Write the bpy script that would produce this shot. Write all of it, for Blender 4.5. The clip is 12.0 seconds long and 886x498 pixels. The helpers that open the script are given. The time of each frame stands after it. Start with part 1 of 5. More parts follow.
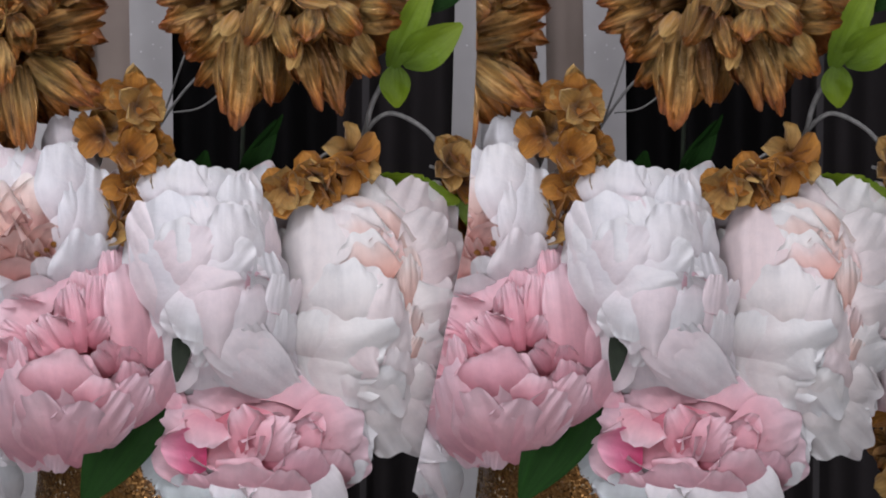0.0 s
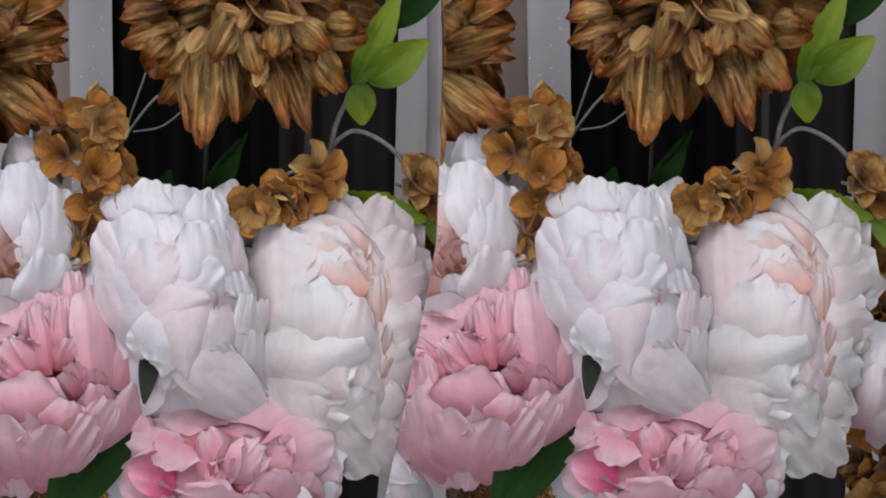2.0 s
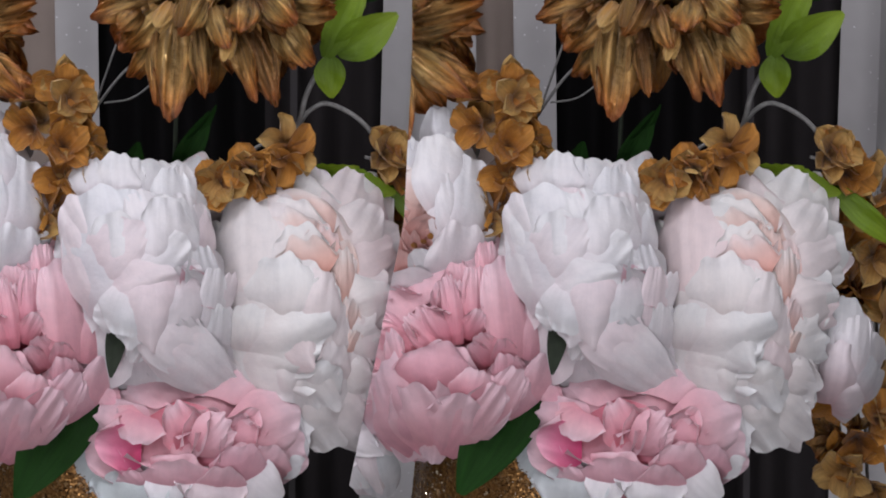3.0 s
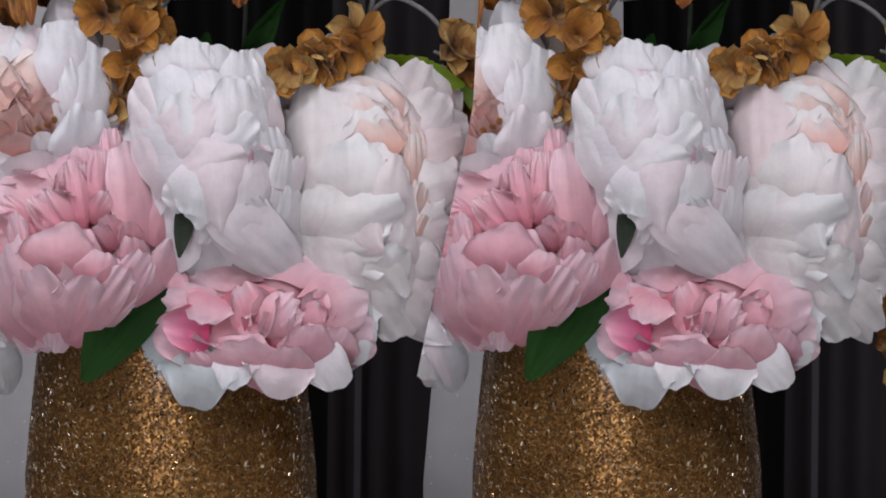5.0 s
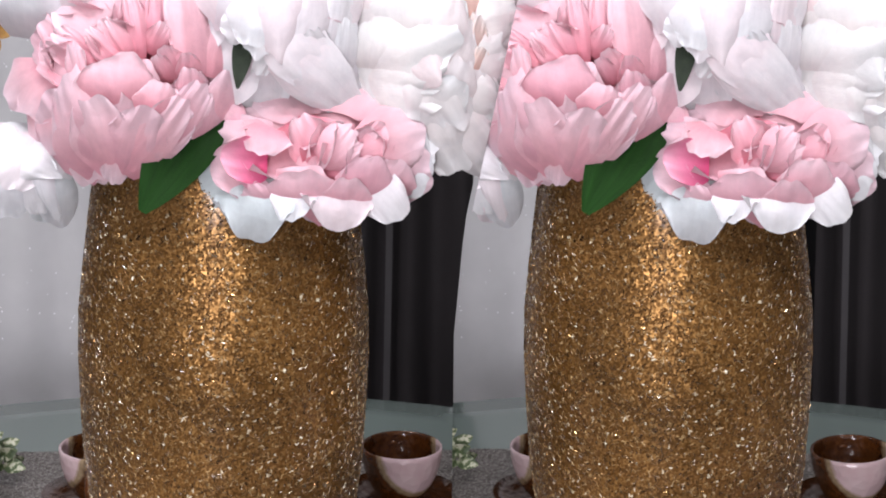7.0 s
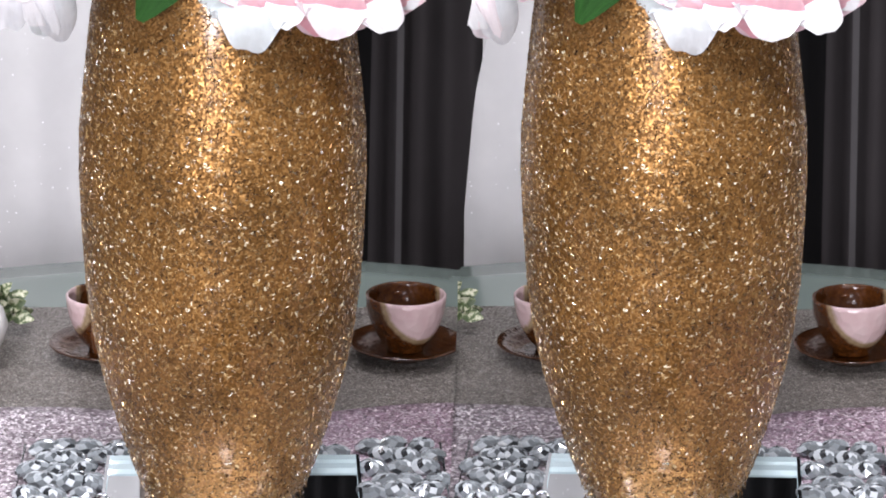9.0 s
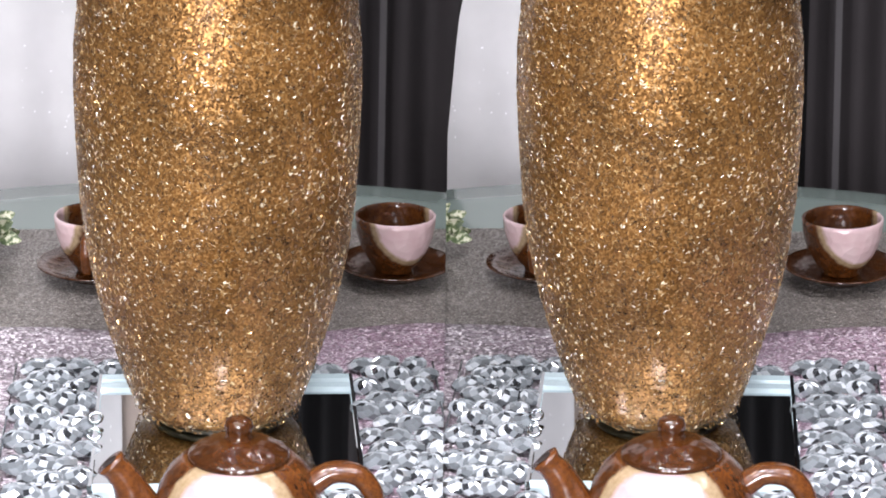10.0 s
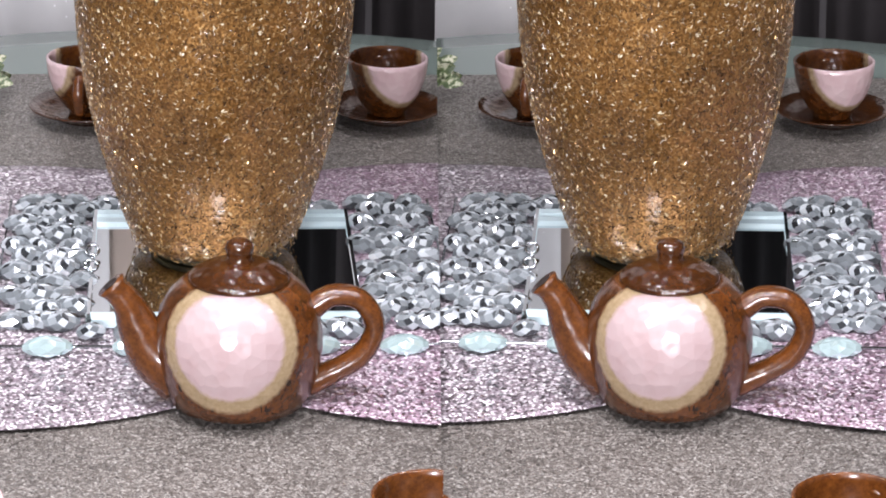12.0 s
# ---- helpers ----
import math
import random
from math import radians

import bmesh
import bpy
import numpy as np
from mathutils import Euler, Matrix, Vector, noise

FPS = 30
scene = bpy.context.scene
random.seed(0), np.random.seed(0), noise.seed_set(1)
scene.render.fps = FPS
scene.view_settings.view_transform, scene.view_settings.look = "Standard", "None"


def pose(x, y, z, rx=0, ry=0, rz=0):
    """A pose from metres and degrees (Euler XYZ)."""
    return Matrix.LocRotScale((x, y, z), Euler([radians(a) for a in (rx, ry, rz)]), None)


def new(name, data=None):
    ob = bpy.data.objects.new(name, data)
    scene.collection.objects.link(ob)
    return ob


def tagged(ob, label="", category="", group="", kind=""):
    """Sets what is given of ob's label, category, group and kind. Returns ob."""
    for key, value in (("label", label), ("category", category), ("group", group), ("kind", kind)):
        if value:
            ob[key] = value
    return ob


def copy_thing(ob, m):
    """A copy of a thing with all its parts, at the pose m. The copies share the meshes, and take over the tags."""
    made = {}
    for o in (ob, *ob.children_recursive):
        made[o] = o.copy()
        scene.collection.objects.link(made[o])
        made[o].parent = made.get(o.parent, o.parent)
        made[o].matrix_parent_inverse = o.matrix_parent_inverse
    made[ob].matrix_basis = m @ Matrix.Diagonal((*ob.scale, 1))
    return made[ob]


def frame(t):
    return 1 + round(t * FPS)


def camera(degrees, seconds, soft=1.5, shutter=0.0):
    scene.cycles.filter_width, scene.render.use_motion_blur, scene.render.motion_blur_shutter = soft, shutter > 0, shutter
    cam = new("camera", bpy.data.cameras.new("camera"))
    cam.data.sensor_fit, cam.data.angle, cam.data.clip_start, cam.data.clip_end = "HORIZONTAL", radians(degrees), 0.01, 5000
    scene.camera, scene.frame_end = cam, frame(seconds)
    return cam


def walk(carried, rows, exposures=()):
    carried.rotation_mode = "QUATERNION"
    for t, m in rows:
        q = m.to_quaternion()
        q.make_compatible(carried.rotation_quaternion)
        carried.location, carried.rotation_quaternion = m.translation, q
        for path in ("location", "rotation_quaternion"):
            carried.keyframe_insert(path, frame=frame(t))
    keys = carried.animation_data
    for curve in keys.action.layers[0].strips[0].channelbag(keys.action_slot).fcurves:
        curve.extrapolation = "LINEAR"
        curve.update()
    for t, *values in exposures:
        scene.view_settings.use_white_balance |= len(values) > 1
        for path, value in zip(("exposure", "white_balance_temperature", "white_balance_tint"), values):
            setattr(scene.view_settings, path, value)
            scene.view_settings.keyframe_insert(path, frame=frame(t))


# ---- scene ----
# Two identical table settings stand side by side and meet at a straight seam in the middle of the view.
cam = camera(17.15, 12.0, soft=1.9)
# seconds, eye x, y, z, yaw to the left, pitch, roll
PATH = [
    (0, 0.1024, -2.4447, 1.3905, 1.145, -17.148, -0.248),
    (0.5, 0.0464, -2.4369, 1.3627, -0.237, -16.399, -0.192),
    (1, 0.0265, -2.4284, 1.3630, -0.905, -16.349, -0.114),
    (1.5, 0.0228, -2.4229, 1.3658, -1.188, -16.405, -0.021),
    (2, 0.0378, -2.4195, 1.3645, -1.074, -16.379, -0.023),
    (2.5, 0.0702, -2.4235, 1.3620, -0.737, -16.394, -0.151),
    (3, 0.0837, -2.4147, 1.4047, -0.606, -17.828, 0.094),
    (5, 0.0781, -2.4640, 1.2197, 0.656, -15.499, -0.122),
    (5.5, 0.0636, -2.4687, 1.1980, 0.709, -15.894, 0.074),
    (6, 0.0745, -2.4669, 1.1950, 1.141, -16.977, -0.023),
    (6.5, 0.0454, -2.4729, 1.1851, 0.549, -17.405, 0.013),
    (8.5, -0.0018, -2.5019, 1.0801, 0.138, -17.895, 0.387),
    (9, 0.0567, -2.5456, 1.0314, 1.136, -17.596, -0.079),
    (9.5, 0.0320, -2.5465, 1.0272, 0.479, -18.204, 0.020),
    (10, 0.0209, -2.5462, 1.0081, 0.209, -18.721, 0.216),
    (10.5, 0.0141, -2.5492, 0.9879, -0.053, -19.205, 0.342),
    (11, 0.0083, -2.5562, 0.9792, -0.226, -19.830, 0.344),
    (11.5, -0.0010, -2.5614, 0.9697, -0.407, -20.271, 0.413),
    (12, -0.0048, -2.5732, 0.9495, -0.487, -20.581, 0.488),
]
SHOTS = [(0.0, -0.25, 6400, 20), (5.5, -0.32, 6400, 20), (6.5, 0.35, 6400, 19), (8.5, 1.3, 6400, 18), (9.5, 1.6, 6400, 18), (10.5, 1.7, 6400, 18), (12.0, 1.4, 6400, 18)]


def stand(x, y, z, yaw, pitch, roll):
    return pose(x, y, z) @ pose(0, 0, 0, 90 + pitch, 0, yaw) @ pose(0, 0, 0, 0, 0, roll)


walk(cam, [(t, stand(*row)) for t, *row in PATH], SHOTS)

# ---- light ----
world = bpy.data.worlds.new("room_air")
scene.world = world
world.use_nodes = True
world.node_tree.nodes["Background"].inputs["Color"].default_value = (0.9, 0.93, 1.0, 1)
world.node_tree.nodes["Background"].inputs["Strength"].default_value = 0.05


def lamp(name, place, size, watts, colour):
    light = bpy.data.lights.new(name, "AREA")
    light.shape, light.size, light.energy, light.color = "DISK", size, watts, colour
    ob = new(name, light)
    ob.matrix_basis = pose(*place)
    return ob


COOL = (0.96, 0.98, 1.0)
for *spot, watts in ((-0.35, -0.75, 7.5), (0.45, -0.85, 4.5), (1.15, -0.6, 3.5), (-1.0, -0.6, 8.5)):
    lamp("ceiling_spot", (*spot, 1.885), 0.2, watts, COOL)
for spot in ((0.1, -1.7), (-0.9, -1.9), (1.1, -1.9)):
    lamp("ceiling_spot", (*spot, 1.885), 0.5, 10, COOL)
# two unseen spots added over the far side to brighten cups and runner
for spot in ((-0.3, 0.45), (0.6, 0.45)):
    lamp("ceiling_spot", (*spot, 1.885), 0.2, 3.5, COOL)
# unseen frontal light added behind the viewer; fills the petals and streaks the vase
lamp("window_light", (-0.45, -4.55, 1.15, 90, 0, 0), 0.9, 74, COOL)

# ---- materials ----


def nodes_of(name):
    m = bpy.data.materials.new(name)
    m.use_nodes = True
    nt = m.node_tree
    return m, nt, nt.nodes["Principled BSDF"], nt.nodes["Material Output"]


def node(nt, kind, **values):
    n = nt.nodes.new(kind)
    for key, value in values.items():
        if key == "op":
            n.operation = value
        elif key == "blend":
            n.data_type, n.blend_type = "RGBA", value
        else:
            n.inputs[key.replace("_", " ")].default_value = value
    return n


def ramp(nt, source, stops):
    r = nt.nodes.new("ShaderNodeValToRGB")
    e = r.color_ramp.elements
    while len(e) < len(stops):
        e.new(0.5)
    for el, (at, c) in zip(e, stops):
        el.position, el.color = at, (*c, 1) if len(c) == 3 else c
    nt.links.new(source, r.inputs["Fac"])
    return r.outputs["Color"]


def grey(v):
    return (v, v, v)


def mixed(nt, blend, fac, a, b):
    m = node(nt, "ShaderNodeMix", blend=blend)
    for socket, value in ((m.inputs[0], fac), (m.inputs[6], a), (m.inputs[7], b)):
        if isinstance(value, bpy.types.NodeSocket):
            nt.links.new(value, socket)
        else:
            socket.default_value = value if not isinstance(value, tuple) else (*value, 1)
    return m.outputs[2]


def maths(nt, op, a, b=0.0, c=0.0):
    m = node(nt, "ShaderNodeMath", op=op)
    for socket, value in zip(m.inputs, (a, b, c)):
        if isinstance(value, bpy.types.NodeSocket):
            nt.links.new(value, socket)
        else:
            socket.default_value = value
    return m.outputs[0]


def bumped(nt, bsdf, height, strength, distance):
    b = node(nt, "ShaderNodeBump", Strength=strength, Distance=distance)
    nt.links.new(height, b.inputs["Height"])
    nt.links.new(b.outputs["Normal"], bsdf.inputs["Normal"])


def coords(nt, which="Object"):
    return nt.nodes.new("ShaderNodeTexCoord").outputs[which]


def noise_of(nt, vector, scale, detail=4.0, rough=0.6):
    n = node(nt, "ShaderNodeTexNoise", Scale=scale, Detail=detail, Roughness=rough)
    nt.links.new(vector, n.inputs["Vector"])
    return n.outputs["Fac"]


def petal_cloth(name, stops, gloss=0.6, thin=0.18, veins=11.0, strength=0.24, streak=0.04, metal=0.0, sheen=0.15):
    """Silk petals: the colour runs from base (0) to rim (1), with fine length-wise veins and soft mottling."""
    m, nt, bsdf, out = nodes_of(name)
    silk = gloss == 0.6
    uv = coords(nt, "UV")
    sep = nt.nodes.new("ShaderNodeSeparateXYZ")
    nt.links.new(uv, sep.inputs[0])
    info = nt.nodes.new("ShaderNodeObjectInfo")
    obj = coords(nt)
    soft = noise_of(nt, obj, 30.0, 3)
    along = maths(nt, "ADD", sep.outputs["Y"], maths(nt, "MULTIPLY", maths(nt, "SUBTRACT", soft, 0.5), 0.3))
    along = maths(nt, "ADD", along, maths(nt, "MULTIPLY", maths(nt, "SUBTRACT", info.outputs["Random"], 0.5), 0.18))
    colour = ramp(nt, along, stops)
    if metal:
        colour = mixed(nt, "MULTIPLY", 1.0, colour, ramp(nt, info.outputs["Random"], [(0.0, (0.62, 0.50, 0.42)), (0.5, (0.95, 0.86, 0.80)), (0.85, (1.0, 1.0, 1.0)), (1.0, (1.15, 1.2, 1.2))]))
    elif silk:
        # faint grey patches put the soft shade of creases into the silk colour
        crease_tone = ramp(nt, noise_of(nt, obj, 55.0, 3), [(0.36, (0.81, 0.82, 0.83)), (0.60, grey(0.89))])
        colour = mixed(nt, "MULTIPLY", 1.0, colour, crease_tone)
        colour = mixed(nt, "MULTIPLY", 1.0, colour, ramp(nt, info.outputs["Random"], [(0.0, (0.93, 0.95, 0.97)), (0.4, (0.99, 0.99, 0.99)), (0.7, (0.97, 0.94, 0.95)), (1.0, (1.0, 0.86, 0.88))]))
    stretch = nt.nodes.new("ShaderNodeMapping")
    stretch.inputs["Scale"].default_value = (veins, 2.2, 1)
    nt.links.new(uv, stretch.inputs["Vector"])
    shift = maths(nt, "MULTIPLY", info.outputs["Random"], 40.0)
    comb = nt.nodes.new("ShaderNodeCombineXYZ")
    nt.links.new(shift, comb.inputs["Z"])
    nt.links.new(comb.outputs[0], stretch.inputs["Location"])
    vein = noise_of(nt, stretch.outputs["Vector"], 1.0, 5, 0.65)
    tone = ramp(nt, vein, [(0.3, grey(1 - 2.2 * streak)), (0.7, grey(1.0))])
    colour = mixed(nt, "MULTIPLY", 1.0, colour, tone)
    nt.links.new(colour, bsdf.inputs["Base Color"])
    bsdf.inputs["Roughness"].default_value = gloss
    bsdf.inputs["Specular IOR Level"].default_value = 0.6 if gloss < 0.4 else 0.12 if gloss > 0.7 else 0.3
    bsdf.inputs["Sheen Weight"].default_value = sheen
    bsdf.inputs["Metallic"].default_value = metal
    weave = noise_of(nt, obj, 900.0, 2)
    crease = noise_of(nt, obj, 110.0, 4)
    height = maths(nt, "ADD", maths(nt, "MULTIPLY", vein, 0.3 if silk else 0.8), maths(nt, "ADD", maths(nt, "MULTIPLY", weave, 0.08), crease))
    bumped(nt, bsdf, height, strength, 0.004)
    if thin > 0:
        glow = nt.nodes.new("ShaderNodeBsdfTranslucent")
        nt.links.new(colour, glow.inputs["Color"])
        mix = node(nt, "ShaderNodeMixShader", Fac=thin)
        nt.links.new(bsdf.outputs[0], mix.inputs[1])
        nt.links.new(glow.outputs[0], mix.inputs[2])
        nt.links.new(mix.outputs[0], out.inputs["Surface"])
    return m


def glitter(name, colours, size, spread, rough=0.22, metal=1.0, under=0.5, share=1.0, coat=0.0, thread=None):
    """Flakes glued on cloth: every cell of the pattern is a small mirror with a tilt of its own."""
    m, nt, bsdf, out = nodes_of(name)
    obj = coords(nt)
    cell = node(nt, "ShaderNodeTexVoronoi", Scale=1.0 / size)
    nt.links.new(obj, cell.inputs["Vector"])
    sep = nt.nodes.new("ShaderNodeSeparateColor")
    nt.links.new(cell.outputs["Color"], sep.inputs[0])
    patch = noise_of(nt, obj, 9.0, 5)
    colour = ramp(nt, sep.outputs["Blue"], colours)
    colour = mixed(nt, "MULTIPLY", 1.0, colour, ramp(nt, patch, [(0.3, grey(under)), (0.7, grey(1.0))]))
    if thread:
        curl = maths(nt, "ABSOLUTE", maths(nt, "SUBTRACT", noise_of(nt, obj, 210.0, 1.5), 0.5))
        colour = mixed(nt, "MIX", ramp(nt, curl, [(0.012, grey(0.8)), (0.035, grey(0.0))]), colour, thread)
    nt.links.new(colour, bsdf.inputs["Base Color"])
    nt.links.new(maths(nt, "MULTIPLY", maths(nt, "LESS_THAN", sep.outputs["Red"], share), metal), bsdf.inputs["Metallic"])
    bsdf.inputs["Roughness"].default_value = rough
    bsdf.inputs["Coat Weight"].default_value, bsdf.inputs["Coat Roughness"].default_value, bsdf.inputs["Coat IOR"].default_value = coat, 0.18, 1.5
    bsdf.inputs["Specular IOR Level"].default_value = 0.15
    geo = nt.nodes.new("ShaderNodeNewGeometry")
    tilt = node(nt, "ShaderNodeVectorMath", op="MULTIPLY_ADD")
    nt.links.new(cell.outputs["Color"], tilt.inputs[0])
    tilt.inputs[1].default_value = (spread, spread, spread)
    tilt.inputs[2].default_value = (-spread / 2, -spread / 2, -spread / 2)
    total = node(nt, "ShaderNodeVectorMath", op="ADD")
    nt.links.new(geo.outputs["Normal"], total.inputs[0])
    nt.links.new(tilt.outputs[0], total.inputs[1])
    unit = node(nt, "ShaderNodeVectorMath", op="NORMALIZE")
    nt.links.new(total.outputs[0], unit.inputs[0])
    nt.links.new(unit.outputs[0], bsdf.inputs["Normal"])
    return m


def plain(name, colour, rough=0.5, metal=0.0, spots=0.15, scale=20.0, relief=0.0):
    m, nt, bsdf, out = nodes_of(name)
    n = noise_of(nt, coords(nt), scale, 5)
    dark = tuple(c * (1 - spots) for c in colour)
    nt.links.new(ramp(nt, n, [(0.3, dark), (0.7, colour)]), bsdf.inputs["Base Color"])
    bsdf.inputs["Roughness"].default_value, bsdf.inputs["Metallic"].default_value = rough, metal
    if relief:
        bumped(nt, bsdf, noise_of(nt, coords(nt), scale * 6, 3), relief, 0.002)
    return m


def glazed(name, centre, radius, rim, tone=1.0, hammered=0.5, dashes=False, pale=1.0):
    """Glossy stoneware: speckled brown glaze with a round, hammered pale pink field that has a tan border."""
    m, nt, bsdf, out = nodes_of(name)
    obj = coords(nt)
    far = node(nt, "ShaderNodeVectorMath", op="DISTANCE")
    nt.links.new(obj, far.inputs[0])
    far.inputs[1].default_value = centre
    wob = noise_of(nt, obj, 130.0, 2)
    d = maths(nt, "ADD", far.outputs["Value"], maths(nt, "MULTIPLY", maths(nt, "SUBTRACT", wob, 0.5), 0.006))
    speck = noise_of(nt, obj, 240.0, 4, 0.7)
    pool = noise_of(nt, obj, 45.0, 3)
    brown = mixed(nt, "MIX", ramp(nt, speck, [(0.30, grey(0)), (0.72, grey(1))]), (0.062 * tone, 0.017 * tone, 0.004 * tone), (0.15 * tone, 0.048 * tone, 0.009 * tone))
    brown = mixed(nt, "MULTIPLY", 1.0, brown, ramp(nt, pool, [(0.3, grey(0.55)), (0.7, grey(1.0))]))
    if dashes:
        tall = nt.nodes.new("ShaderNodeMapping")
        tall.inputs["Scale"].default_value = (1.0, 1.0, 0.35)
        nt.links.new(obj, tall.inputs["Vector"])
        brown = mixed(nt, "MULTIPLY", 1.0, brown, ramp(nt, noise_of(nt, tall.outputs["Vector"], 260.0, 2), [(0.38, grey(0.2)), (0.43, grey(1.0))]))
    pink = ramp(nt, pool, [(0.3, (0.30 * pale, 0.212 * pale, 0.212 * pale)), (0.7, (0.33 * pale, 0.252 * pale, 0.252 * pale))])
    tan = ramp(nt, speck, [(0.3, (0.23, 0.160, 0.085)), (0.7, (0.31, 0.230, 0.14))])
    step1 = ramp(nt, maths(nt, "DIVIDE", maths(nt, "SUBTRACT", d, radius - 0.002), 0.004), [(0, grey(0)), (1, grey(1))])
    step2 = ramp(nt, maths(nt, "DIVIDE", maths(nt, "SUBTRACT", d, radius + rim - 0.002), 0.004), [(0, grey(0)), (1, grey(1))])
    colour = mixed(nt, "MIX", step2, mixed(nt, "MIX", step1, pink, tan), brown)
    nt.links.new(colour, bsdf.inputs["Base Color"])
    bsdf.inputs["Roughness"].default_value = 0.24
    bsdf.inputs["Coat Weight"].default_value = 0.25
    bsdf.inputs["Coat Roughness"].default_value = 0.05
    cell = node(nt, "ShaderNodeTexVoronoi", Scale=105.0)
    nt.links.new(obj, cell.inputs["Vector"])
    bumped(nt, bsdf, maths(nt, "MULTIPLY", cell.outputs["Distance"], 1.0), hammered, 0.0022)
    return m


def sheer(name, colour, glint, folds):
    """Curtain cloth with a fine weave and, where it has any, sparse sequins; their sparkle is painted as pale dots."""
    m, nt, bsdf, out = nodes_of(name)
    obj = coords(nt)
    n = noise_of(nt, obj, 6.0, 4)
    dark = tuple(c * 0.8 for c in colour)
    c = ramp(nt, n, [(0.3, dark), (0.7, colour)])
    bsdf.inputs["Roughness"].default_value = 0.75
    bsdf.inputs["Specular IOR Level"].default_value = 0.15
    weave = noise_of(nt, obj, 700.0, 2)
    if glint:
        cell = node(nt, "ShaderNodeTexVoronoi", Scale=210.0)
        nt.links.new(obj, cell.inputs["Vector"])
        sep = nt.nodes.new("ShaderNodeSeparateColor")
        nt.links.new(cell.outputs["Color"], sep.inputs[0])
        dot = maths(nt, "MULTIPLY", maths(nt, "LESS_THAN", cell.outputs["Distance"], 0.22), maths(nt, "GREATER_THAN", sep.outputs["Green"], glint))
        c = mixed(nt, "MIX", dot, c, (0.85, 0.85, 0.87))
        nt.links.new(maths(nt, "MULTIPLY_ADD", dot, -0.5, 0.75), bsdf.inputs["Roughness"])
    nt.links.new(c, bsdf.inputs["Base Color"])
    bumped(nt, bsdf, weave, 0.15, 0.001)
    return m


